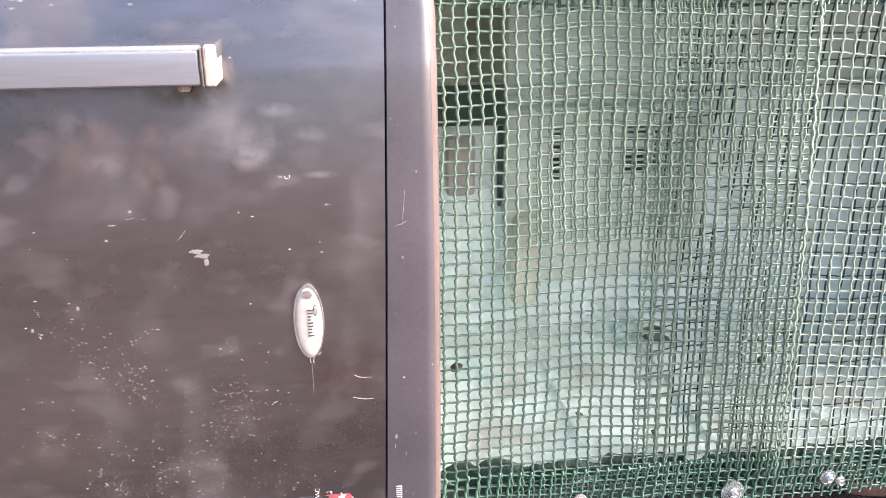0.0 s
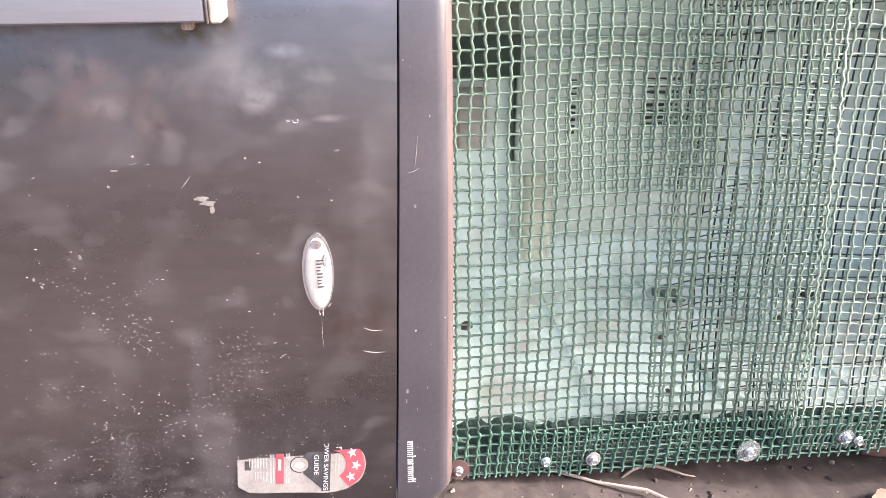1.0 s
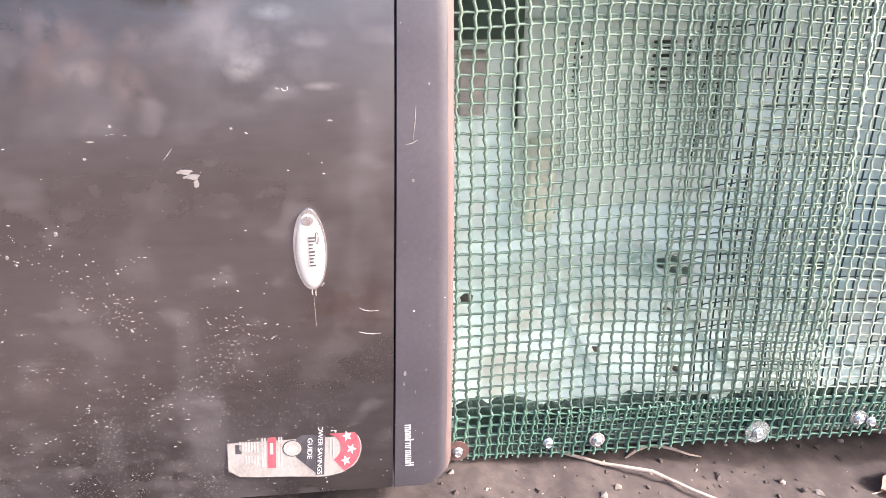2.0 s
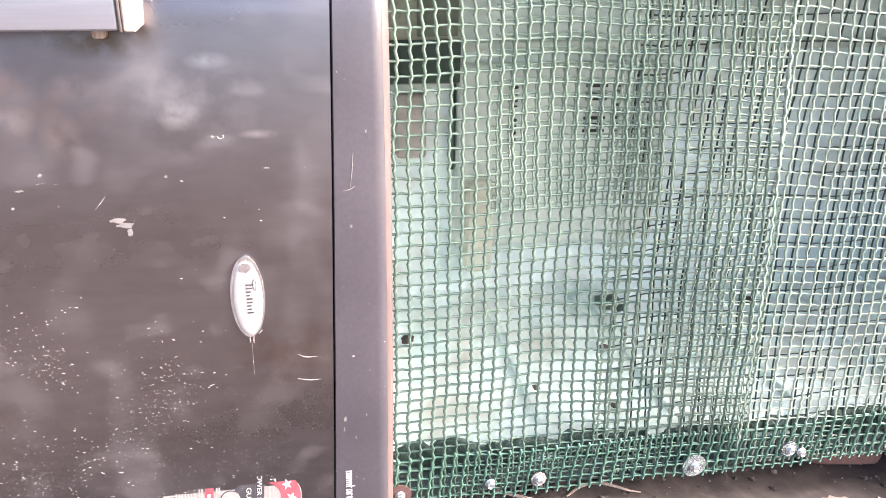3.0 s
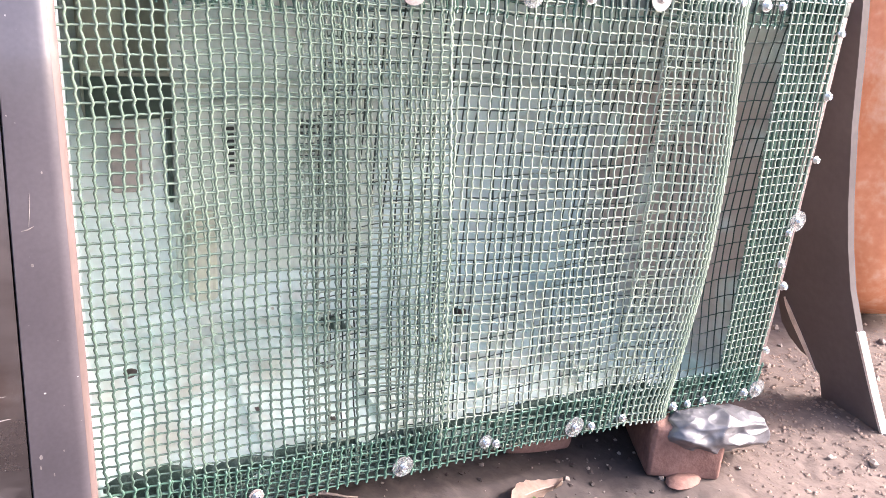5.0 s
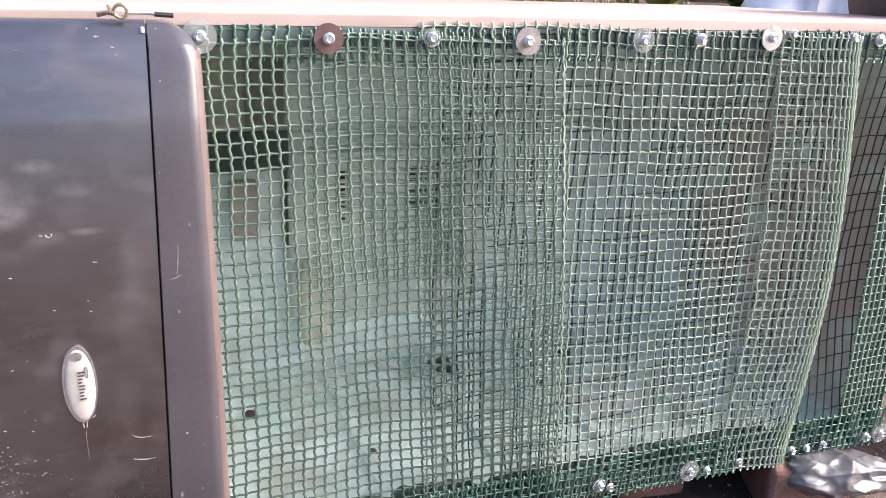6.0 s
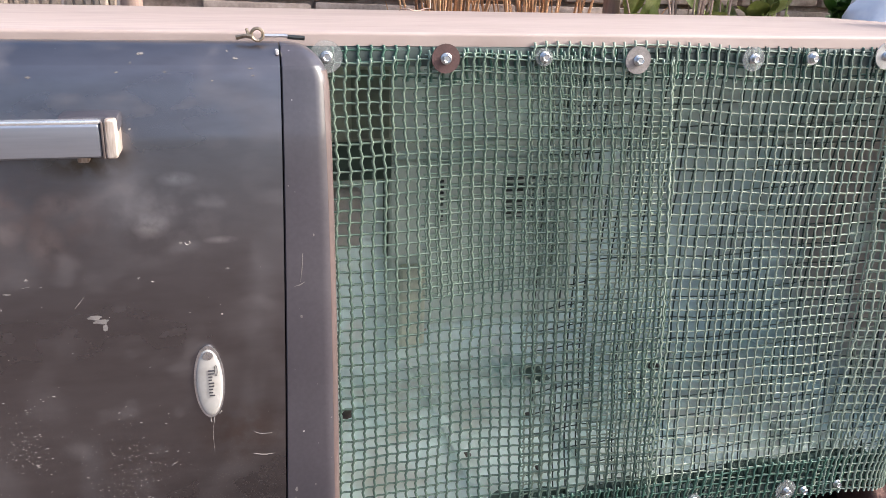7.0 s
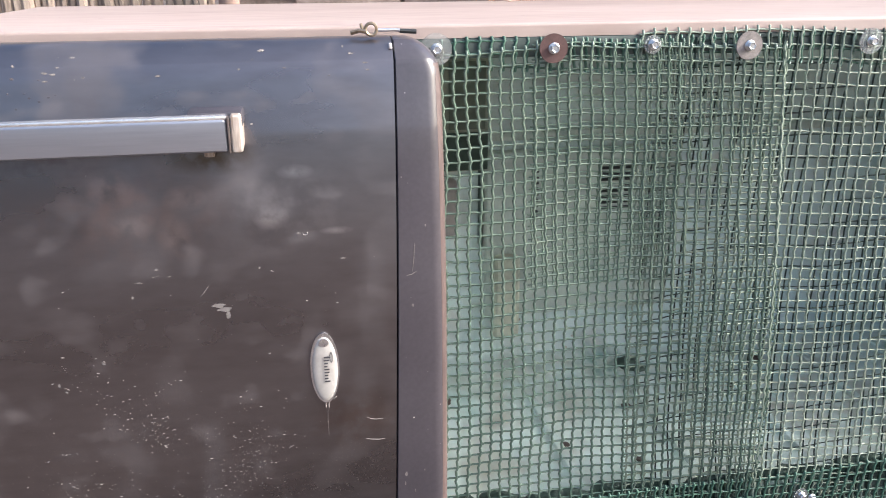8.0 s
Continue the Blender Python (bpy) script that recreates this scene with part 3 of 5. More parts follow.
    for k, w in enumerate((0.0064, 0.0038, 0.0036, 0.0030, 0.0038, 0.0028, 0.0064, 0.0014, 0.0040, 0.0042)):
        h = 0.0082 if k in (3, 9) else 0.0056
        for q in range(3 if w > 0.006 else 2 if w > 0.003 else 1):
            za = zt - q * (w - 0.0011) / (2 if w > 0.006 else 1)
            y = door_y(za) - 0.0008
            part("lettering_bar", boxed((-0.0320, y - 0.0003, za - 0.0011), (-0.0320 + h, y + 0.001, za), 0), M_WHITE, door, smooth=0)
        y = door_y(zt - w / 2) - 0.0008
        part("lettering_bar", boxed((-0.0320 + 0.0045, y - 0.0002, zt - w), (-0.0320 + 0.0055, y + 0.001, zt - 0.0002), 0), M_WHITE, door, smooth=0)
        zt -= w + 0.0013
    # handle
    hz, hy = 0.5220, -0.016
    handle = part("handle", boxed((-0.425, hy, hz - 0.0145), (-0.1735, hy + 0.017, hz + 0.0125), 0.0035, 3), M_ALU, door, "satin aluminium bar handle")
    # thin strip on top of the bar, the highlight put into brighter metal
    part("handle_highlight", boxed((-0.425, hy + 0.0015, hz + 0.0120), (-0.1735, hy + 0.012, hz + 0.0155), 0.0015), M_ALU_EDGE, handle)
    part("handle_strip", boxed((-0.1734, hy - 0.0005, hz - 0.0150), (-0.1712, hy + 0.018, hz + 0.0140), 0.001), M_ENDRIM, handle)
    part("handle_end_cap", boxed((-0.1711, hy - 0.001, hz - 0.0152), (-0.1620, door_y(hz) + 0.004, hz + 0.0160), 0.0028, 3), M_ENDCAP, handle, "yellowed beige end cap")
    part("handle_end_cap", boxed((-0.436, hy - 0.001, hz - 0.0152), (-0.4255, door_y(hz) + 0.004, hz + 0.0160), 0.0028, 3), M_ENDCAP, handle, "yellowed beige end cap")
    for x0 in (-0.206, -0.420):
        part("handle_bracket", boxed((x0, hy + 0.010, hz + 0.004), (x0 + 0.045, door_y(hz + 0.02) + 0.004, hz + 0.0175), 0.003), M_CAP, handle)
    part("handle_screw_boss", boxed((-0.196, 0.004, hz - 0.0225), (-0.187, 0.016, hz - 0.0150), 0.002), M_ENDCAP, handle)
    # badge
    to = lambda u, v, w: (u, door_y(0.2955) + 0.001 - w, v)
    badge = part("badge_rim", slab(ellipse(-0.1055, 0.2955, 0.0135, 0.0362, 40), 0.0028, to), M_CHROME, door, "oval chrome badge rim")
    bm = bmesh.new()
    rings = []
    for k in range(7):
        a = radians(90 * k / 6.0)
        s = math.cos(a) if k < 6 else 0.06
        rings.append([bm.verts.new((-0.1055 + u * s, door_y(0.2955) - 0.0018 - 0.0026 * math.sin(a), 0.2945 + v * s)) for u, v in ellipse(0, 0, 0.0118, 0.0335, 36)])
    for a, b in zip(rings, rings[1:]):
        ring_faces(bm, a, b)
    bm.faces.new(rings[-1])
    part("badge_face", bm, M_BADGE, badge, "pearl white domed badge", smooth=50)
    part("badge_cap", slab(ellipse(-0.1055, 0.3225, 0.0046, 0.0040, 20), 0.0012, lambda u, v, w: (u, door_y(0.2955) - 0.0027 - w, v)), M_CHROME, badge, "dull grey spot on the badge")
    for k in range(9):
        h = (0.0062, 0.005, 0.0036, 0.003, 0.0048, 0.0046, 0.0034, 0.0034, 0.005)[k]
        z = 0.3095 - k * 0.0031
        part("badge_stroke", boxed((-0.1062, door_y(0.29) - 0.0052, z - 0.0019), (-0.1062 + h, door_y(0.29) - 0.0042, z - 0.0009), 0), M_INK, badge, smooth=0)
    part("badge_loop", tube([(-0.0993 + u, door_y(0.29) - 0.0042, 0.3075 + v) for u, v in ellipse(0, 0, 0.0012, 0.0052, 20)] + [(-0.0993 + 0.0012, door_y(0.29) - 0.0042, 0.3075)], 0.0003, 5), M_INK, badge)
    # dried glue and drips under the badge, scratches
    drips = [[(-0.1065, 0.2600), (-0.1068, 0.2565), (-0.1063, 0.2535)], [(-0.1035, 0.2597), (-0.1040, 0.2560), (-0.1038, 0.2530)], [(-0.0990, 0.2615), (-0.0975, 0.2630), (-0.0965, 0.2642)]]
    for d in drips:
        part("glue_drip", tube([(x, door_y(z) - 0.0002, z) for x, z in d], 0.0007, 6), M_SCRATCH, door)
    marks = [([(-0.1050, 0.252), (-0.1056, 0.236), (-0.1052, 0.222)], 0.00024), ([(-0.0682, 0.2385), (-0.0640, 0.2360), (-0.0590, 0.2350), (-0.0520, 0.2352)], 0.0005),
             ([(-0.0700, 0.2150), (-0.0640, 0.2132), (-0.0580, 0.2122), (-0.0505, 0.2126)], 0.0006), ([(-0.0178, 0.412), (-0.0190, 0.398), (-0.0206, 0.385)], 0.0004),
             ([(-0.0262, 0.3815), (-0.0215, 0.3825), (-0.0170, 0.3850)], 0.0005), ([(-0.2110, 0.375), (-0.2065, 0.380), (-0.2030, 0.3845)], 0.0005), ([(-0.2370, 0.395), (-0.2345, 0.3955)], 0.0007), ([(-0.2500, 0.3955), (-0.2440, 0.3965)], 0.0005)]
    for pts, r in marks:
        part("scratch", tube([(x, door_y(z) - r * 0.2 - (0.0008 if x > -0.034 else 0), z) for x, z in pts], [r * 0.4] + [r] * (len(pts) - 2) + [r * 0.4], 5), M_SCRATCH, door)
    for x, z, rx, rz in ((-0.1965, 0.3655, 0.0050, 0.0024), (-0.1915, 0.3615, 0.0052, 0.0024), (-0.1885, 0.3555, 0.0020, 0.0036), (-0.122, 0.427, 0.0018, 0.0008), (-0.021, 0.352, 0.0010, 0.0016), (-0.262, 0.391, 0.0030, 0.0007), (-0.246, 0.402, 0.0014, 0.0011),
                         (-0.268, 0.378, 0.0011, 0.0012), (-0.158, 0.398, 0.0012, 0.0009), (-0.340, 0.300, 0.0012, 0.0018), (-0.300, 0.318, 0.0016, 0.0022), (-0.084, 0.402, 0.0022, 0.0006), (-0.0305, 0.169, 0.0013, 0.0026), (-0.0318, 0.158, 0.0006, 0.0022), (-0.0217, 0.148, 0.0005, 0.0020), (-0.0120, 0.172, 0.0005, 0.0012), (-0.0075, 0.428, 0.0007, 0.0010)):
        part("paint_spot", slab([(x + u * (1 + 0.7 * noise.noise(Vector((u * 900, v * 900, x * 50)))), z + v * (1 + 0.5 * noise.noise(Vector((v * 700, u * 900, z * 70))))) for u, v in ellipse(0, 0, rx, rz, 14)], 0.0004, lambda u, v, w: (u, door_y(v) + 0.0002 - w - (0.0008 if u > -0.034 else 0), v)), M_SMEAR, door)
    part("chipped_ring", tube([(-0.116 + u, door_y(0.427) - 0.0002, 0.427 + v) for u, v in ellipse(0, 0, 0.0021, 0.0017, 12, radians(170), radians(400))], 0.00045, 5), M_SPECK, door)
    # pale specks of paint flicked over the lower half, in clusters
    rnd = random.Random(8)
    verts, faces = [], []
    for cx, cz, sx, sz, count in ((-0.280, 0.274, 0.016, 0.012, 40), (-0.264, 0.242, 0.013, 0.012, 50), (-0.183, 0.200, 0.022, 0.018, 80), (-0.323, 0.301, 0.012, 0.010, 24), (-0.334, 0.193, 0.030, 0.022, 70),
                                  (-0.174, 0.225, 0.026, 0.022, 70), (-0.246, 0.143, 0.040, 0.030, 150), (-0.320, 0.100, 0.050, 0.030, 120), (-0.150, 0.120, 0.040, 0.030, 60), (-0.200, 0.060, 0.090, 0.015, 110), (-0.220, 0.330, 0.090, 0.060, 40)):
        for k in range(count * 3 // 2):
            x, z = rnd.gauss(cx, sx), rnd.gauss(cz, sz)
            if not (DX0 + 0.012 < x < -0.045 and 0.036 < z < 0.40):
                continue
            r = 0.00022 + 0.0006 * rnd.random() ** 3
            u, v, turn = r * rnd.uniform(1.0, 2.6), r * rnd.uniform(0.5, 1.0), rnd.gauss(0, 0.5)
            base = len(verts)
            for q in range(6):
                a = q * math.pi / 3 + rnd.uniform(-0.3, 0.3)
                du, dv = u * math.cos(a), v * math.sin(a)
                px, pz = x + du * math.cos(turn) - dv * math.sin(turn), z + du * math.sin(turn) + dv * math.cos(turn)
                verts.append((px, door_y(pz) - 0.0001, pz))
            verts.append((x, door_y(z) - 0.0003, z))
            faces += [(base + q, base + (q + 1) % 6, base + 6) for q in range(6)]
    me = bpy.data.meshes.new("paint_specks")
    me.from_pydata(verts, [], faces)
    me.materials.append(M_SPECK)
    specks = new("paint_specks", me)
    specks.parent = door
    tagged(specks, "scattered pale paint specks")
    # knocks along the upper edge: small bare chips and dark pits
    rnd = random.Random(21)
    cz, cy = [z for z, _ in prof[1:-1]], [y for _, y in prof[1:-1]]
    front = lambda z: float(np.interp(z, cz, cy))
    for k in range(26):
        x = rnd.choice((-0.425, -0.30, -0.235, -0.155, -0.06)) + rnd.gauss(0, 0.014)
        x = min(max(x, DX0 + 0.01), -0.045)
        z = rnd.uniform(0.562, 0.586)
        rx, rz, bent = rnd.uniform(0.0005, 0.0026), rnd.uniform(0.0003, 0.0009), rnd.uniform(0, 40)
        line = [(x + u * (1 + 0.8 * noise.noise(Vector((u * 900, v * 900, bent)))), z + v * (1 + 0.8 * noise.noise(Vector((v * 900, u * 900, bent))))) for u, v in ellipse(0, 0, rx, rz, 11)]
        part("paint_chip", slab(line, 0.0005, lambda u, v, w: (u, front(v) + 0.0002 - w, v)), M_SMEAR if k % 3 else M_SCRATCH, door)
    for k in range(16):
        x, z = rnd.gauss(-0.345, 0.030), rnd.gauss(0.552, 0.009)
        if z > 0.572 or x < DX0 + 0.01:
            continue
        r = rnd.uniform(0.0004, 0.0011)
        part("dark_pit", slab(ellipse(x, z, r * rnd.uniform(0.8, 2.0), r, 8), 0.0004, lambda u, v, w: (u, front(v) + 0.0002 - w, v)), M_PIT, door, smooth=0)
    return door


door = build_door()


# ---- energy label stuck on the door ----
def build_label():
    base = Matrix.Translation((-0.1318, door_y(0.09) - 0.0004, 0.0910)) @ Matrix.Rotation(radians(4.5), 4, "Y") @ Matrix(((0, 1, 0, 0), (0, 0, -1, 0), (-1.32, 0, 0, 0), (0, 0, 0, 1)))
    lab = thing("energy_label", "torn cream and red energy label stuck on the door", "sticker", at=base)

    def flat(name, outline, mat, level, label=""):
        return part(name, slab(outline, 0.0003, lambda u, v, w: (u, v, level * 0.00022 + w)), mat, lab, label, smooth=0)
    edge = [(-0.0255 + 0.0012 * noise.noise(Vector((v * 300, 0, 3))), v) for v in (0.020, 0.0, -0.018, -0.036, -0.050)]
    bottom = [(u, -0.0625 + 0.0022 * noise.noise(Vector((u * 160, 5, 0)))) for u in (-0.022, -0.012, 0.0, 0.012, 0.020)]
    right = [(0.0255 + 0.0012 * noise.noise(Vector((v * 300, 9, 3))), v) for v in (-0.052, -0.036, -0.018, 0.0, 0.022)]
    arc = [(u + 0.001 * noise.noise(Vector((u * 500, v * 500, 1))), v + 0.0016 * noise.noise(Vector((u * 400, v * 400, 7)))) for u, v in ellipse(0, 0.024, 0.0255, 0.0355, 16, radians(8), radians(172))]
    flat("paper", edge + bottom + right + arc, M_PAPER, 0, "grubby cream paper, torn at the edges")
    sector = ellipse(0, 0.026, 0.0245, 0.0325, 18, radians(34), radians(178)) + ellipse(0, 0.026, 0.0125, 0.0145, 14, radians(178), radians(34))[0:14]
    flat("red_arc", sector, M_RED, 1, "red arc with white stars")
    for a in (160, 125, 88, 54):
        cx, cy = 0.0186 * math.cos(radians(a)), 0.026 + 0.0240 * math.sin(radians(a))
        star = []
        for k in range(10):
            r = 0.0047 if k % 2 == 0 else 0.0020
            t = radians(a + 36 * k)
            star.append((cx + r * math.cos(t), cy + r * math.sin(t)))
        flat("star", star, M_WHITE, 2)
    flat("black_banner", [(-0.0238, 0.0175), (0.0238, 0.0175), (0.0238, 0.0255), (-0.0238, 0.0255)], M_INK, 1)
    flat("black_wedge", [(-0.0220, 0.0173), (-0.0080, -0.0005), (0.0080, -0.0005), (0.0220, 0.0173)], M_INK, 1)
    flat("emblem_ring", ellipse(0, -0.0040, 0.0072, 0.0090, 24), M_INK, 2)
    flat("emblem_face", ellipse(0, -0.0040, 0.0064, 0.0082, 24), M_PAPER, 3)
    flat("emblem_mark", ellipse(0.0003, -0.0038, 0.0028, 0.0050, 12), M_GREYINK, 4)
    for v0, v1, mat in ((-0.0265, -0.0190, M_RED),):
        flat("red_box", [(-0.0175, v0), (0.0175, v0), (0.0175, v1), (-0.0175, v1)], mat, 1)
    for v in (-0.0288, -0.0312, -0.0163, -0.0140):
        flat("print_line", [(-0.0165, v - 0.0007), (0.0165, v - 0.0007), (0.0165, v + 0.0007), (-0.0165, v + 0.0007)], M_GREYINK, 1)
    flat("red_box_mark", [(-0.0045, -0.0242), (0.0050, -0.0242), (0.0050, -0.0215), (-0.0045, -0.0215)], M_WHITE, 2)
    rnd = random.Random(4)
    for k in range(7):
        v = -0.0355 - 0.0026 * k
        for u0, u1 in ((-0.0165, -0.0075), (-0.0055, 0.0045), (0.0065, 0.0150)):
            if 4 < k and u0 > 0:
                continue
            flat("print_line", [(u0, v - 0.0006), (u1 - 0.003 * rnd.random(), v - 0.0006), (u1 - 0.003 * rnd.random(), v + 0.0006), (u0, v + 0.0006)], M_GREYINK, 1)
    flat("stamp", [(-0.0030, -0.0555), (0.0050, -0.0555), (0.0050, -0.0500), (-0.0030, -0.0500)], M_INK, 1)
    for v in (0.0305, 0.0335):
        flat("print_line", [(-0.0085, v - 0.0005), (0.0085, v - 0.0005), (0.0085, v + 0.0005), (-0.0085, v + 0.0005)], M_GREYINK, 1)
    for text, v, size in (("POWER SAVINGS", 0.0191, 0.0062), ("GUIDE", 0.0098, 0.0062)):
        cu = bpy.data.curves.new("words", "FONT")
        cu.body, cu.size, cu.align_x, cu.extrude = text, size, "CENTER", 0.0001
        tmp = bpy.data.objects.new("words", cu)
        scene.collection.objects.link(tmp)
        bpy.context.view_layer.update()
        me = bpy.data.meshes.new_from_object(tmp.evaluated_get(bpy.context.evaluated_depsgraph_get()))
        bpy.data.objects.remove(tmp)
        me.materials.clear()
        me.materials.append(M_WHITE)
        wide = max(p.co.x for p in me.vertices) - min(p.co.x for p in me.vertices)
        k = min(1.0, 0.0455 / wide)
        for p in me.vertices:
            p.co.x *= k
            p.co.y += v
            p.co.z += 0.0009
        ob = new("words", me)
        ob.parent = lab


build_label()

# ---- hook latch lying on the top ----
latch = thing("hook_latch", "tarnished brass hook and eye on the top edge", "latch")
LX, LY, LZ = -0.047, 0.050, DZ1 + 0.0050
part("eye_ring", tube([(LX + u, LY, LZ + 0.002 + v) for u, v in ellipse(0, 0, 0.0050, 0.0052, 18)] + [(LX + 0.0050, LY, LZ + 0.002)], 0.0015, 7), M_BRASS, latch)
part("rod", tube([(LX + 0.004, LY + 0.002, LZ + 0.001), (LX + 0.022, LY + 0.003, LZ + 0.001), (LX + 0.030, LY + 0.003, LZ)], 0.0015, 8), M_CHROME, latch)
part("rod_tip", tube([(LX + 0.026, LY + 0.003, LZ), (LX + 0.041, LY + 0.003, LZ - 0.001)], 0.0020, 8), M_BLACK, latch)
part("hook_end", tube([(LX - 0.004, LY - 0.001, LZ), (LX - 0.010, LY, LZ + 0.001), (LX - 0.018, LY + 0.002, LZ - 0.001)], [0.0022, 0.0018, 0.0021], 7), M_BRASS, latch)
part("hook_end", tube([(LX - 0.007, LY, LZ), (LX - 0.009, LY + 0.001, LZ + 0.007)], [0.0016, 0.0013], 7), M_BRASS, latch)


# ---- thin dry stalk curled over the back edge of the top ----
curl = thing("curled_stalk", "thin curled dry stalk lying on the tan top", "stalk")
part("stem", tube([(0.188 + 0.0052 * k, 0.555 - 0.012 * math.sin(k * 0.55), TOP + 0.0012 + 0.0028 * max(0.0, math.sin(k * 0.9))) for k in range(9)] + [(0.240, 0.566, TOP + 0.004), (0.243, 0.580, TOP + 0.012), (0.245, 0.596, TOP + 0.040), (0.247, 0.606, TOP + 0.075)], [0.0007] + [0.0011] * 11 + [0.0006], 6), M_LEAF_DRY, curl)


# ---- the net over the opening ----
def net_panel(name, parent, x0, x1, z0, z1, px, pz, place, mat, r=0.0014, seed=1, lean=0.0, wob=0.0009, label=""):
    """Extruded plastic netting: every strand is a thin tube through the knots of a bent sheet.
    place(x, z) gives the sheet's point; lean shears the strands sideways."""
    nx, nz = int(round((x1 - x0) / px)) + 1, int(round((z1 - z0) / pz)) + 1
    off = Vector((seed * 5.3, seed * 2.9, 0))

    def knot(i, j):
        u, v = x0 + i * px, z0 + j * pz
        w = noise.noise_vector(Vector((u * 60, v * 60, seed)) + off) * 0.0010 + noise.noise_vector(Vector((u * 14, v * 14, seed * 2)) + off) * 0.0032
        x, y, z = place(u + lean * (v - z0) + w.x, v + w.y)
        return np.array((x, y + w.z * 0.4, z))
    K = np.array([[knot(i, j) for j in range(nz)] for i in range(nx)])
    verts, faces = [], []
    S = 5

    def strand(P, axis, rad):
        base = len(verts)
        for p in P:
            for k in range(S):
                a = 2 * math.pi * k / S
                c, s_ = rad * math.cos(a), rad * math.sin(a)
                verts.append((p[0] + c, p[1] + s_, p[2]) if axis == 2 else (p[0], p[1] + s_, p[2] + c))
        for q in range(len(P) - 1):
            for k in range(S):
                a, b = base + q * S + k, base + q * S + (k + 1) % S
                faces.append((a, b, b + S, a + S) if axis == 2 else (a, a + S, b + S, b))
        faces.append(tuple(base + k for k in range(S)))
        faces.append(tuple(base + (len(P) - 1) * S + k for k in range(S)))
    for i in range(nx):
        P = [K[i, 0] - np.array((0, 0, 0.0045))]
        for j in range(nz):
            P.append(K[i, j] + np.array((wob, 0, 0)))
            if j < nz - 1:
                P.append((K[i, j] * 0.35 + K[i, j + 1] * 0.65) + np.array((-wob, -0.0004, 0)))
        P.append(K[i, -1] + np.array((0, 0, 0.0045)))
        strand(P, 2, r * 1.1)
    for j in range(nz):
        P = [K[0, j] - np.array((0.004, 0, 0))]
        for i in range(nx):
            P.append(K[i, j] + np.array((0, 0.0006, -wob * 0.35)))
            if i < nx - 1:
                P.append((K[i, j] * 0.62 + K[i + 1, j] * 0.38) + np.array((0, 0.0014, wob * 0.15)))
        P.append(K[-1, j] + np.array((0.004, 0, 0)))
        strand(P, 0, r * 0.86)
    me = bpy.data.meshes.new(name)
    me.from_pydata([tuple(map(float, v)) for v in verts], [], faces)
    me.materials.append(mat)
    me.shade_smooth()
    ob = new(name, me)
    ob.parent = parent
    return tagged(ob, label)


NETY = FRONT - 0.0030


def swell(z):
    t = min(1, max(0, (z - 0.03) / 0.53))
    return math.sin(math.pi * t)


net = thing("plastic_net", "faded green plastic netting screwed over the opening", "net")
# first length, beside the door
net_panel("net_length", net, 0.0110, 0.392, 0.004, 0.578, 0.0119, 0.0129,
          lambda x, z: (x - 0.065 * (x / 0.4) * (z - 0.34), NETY - 0.0040 - swell(z) * (0.006 + 0.006 * math.sin(x * 19 + 1.0)), z + 0.004 * math.sin(x * 9)), M_NET, seed=1)
# a strip of the same length doubled back just behind it
net_panel("net_length", net, 0.1150, 0.2700, 0.330, 0.572, 0.0119, 0.0129,
          lambda x, z: (x - 0.012 * (x / 0.4) * (z - 0.3), NETY - 0.0012 - swell(z) * (0.004 + 0.006 * math.sin(x * 19 + 1.0)), z + 0.004 * math.sin(x * 9)), M_NETMID, r=0.00095, seed=1, label="doubled strip behind")
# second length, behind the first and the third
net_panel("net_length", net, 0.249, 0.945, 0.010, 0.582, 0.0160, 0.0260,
          lambda x, z: (x - 0.010 * (z - 0.3), NETY + swell(z) * (0.022 + 0.010 * math.sin(x * 23)), z + 0.008 * (x - 0.5)), M_NETBACK, r=0.00092, seed=2, lean=0.004, wob=0.0004, label="second layer behind, shade put into its dark colour")
# third length, a looser middle piece that runs on behind the first
net_panel("net_length", net, 0.232, 0.718, 0.006, 0.583, 0.0122, 0.0131,
          lambda x, z: (x - 0.05 * (z - 0.5) * (0.7 - x), NETY - 0.0006 + swell(z) * (0.003 + 0.005 * math.sin(x * 16 - 4)), z + 0.006 * math.sin(x * 8 - 1)), M_NETPALE, r=0.0012, seed=3, lean=-0.012)


# thicker selvedge down the first length's free side
part("net_selvedge", tube([(0.3905 - 0.063 * (z - 0.34) + 0.0012 * math.sin(k * 2.4), NETY - 0.0045 - swell(z) * (0.006 + 0.006 * math.sin(0.39 * 19 + 1.0)), z) for k, z in enumerate(0.008 + 0.0062 * q for q in range(93))], 0.0015, 6), M_NETPALE, net)


# fourth length: a narrow strip that bows forward and turns back under itself
def pleat(x, z):
    f = min(1.0, max(0.0, (x - 0.650) / 0.145))
    bow = 0.45 + 0.55 * swell(z)
    xx = 0.660 + 0.018 * swell(z) + 0.117 * math.sin(f * math.pi / 2) ** 0.9
    return (xx, NETY - 0.0036 - 0.020 * bow * math.sin(f * math.pi * 0.62) + 0.022 * bow * f ** 4, z + 0.004 - 0.006 * f)


net_panel("net_length", net, 0.650, 0.795, 0.002, 0.580, 0.0093, 0.0131, pleat, M_NETPALE, seed=4, label="narrow bowed strip")


# last length: drawn tight over the rim's end post, doubled
def last(x, z):
    return (x + 0.03 * (0.32 - z) * (0.95 - x) / 0.08, NETY - 0.0034 - 0.003 * swell(z), z + 0.010 * (x - 0.9))


net_panel("net_length", net, 0.862, 0.950, 0.004, 0.580, 0.0105, 0.0126, last, M_NETPALE, r=0.0012, seed=7, wob=0.0003, label="tight strip along the end post")
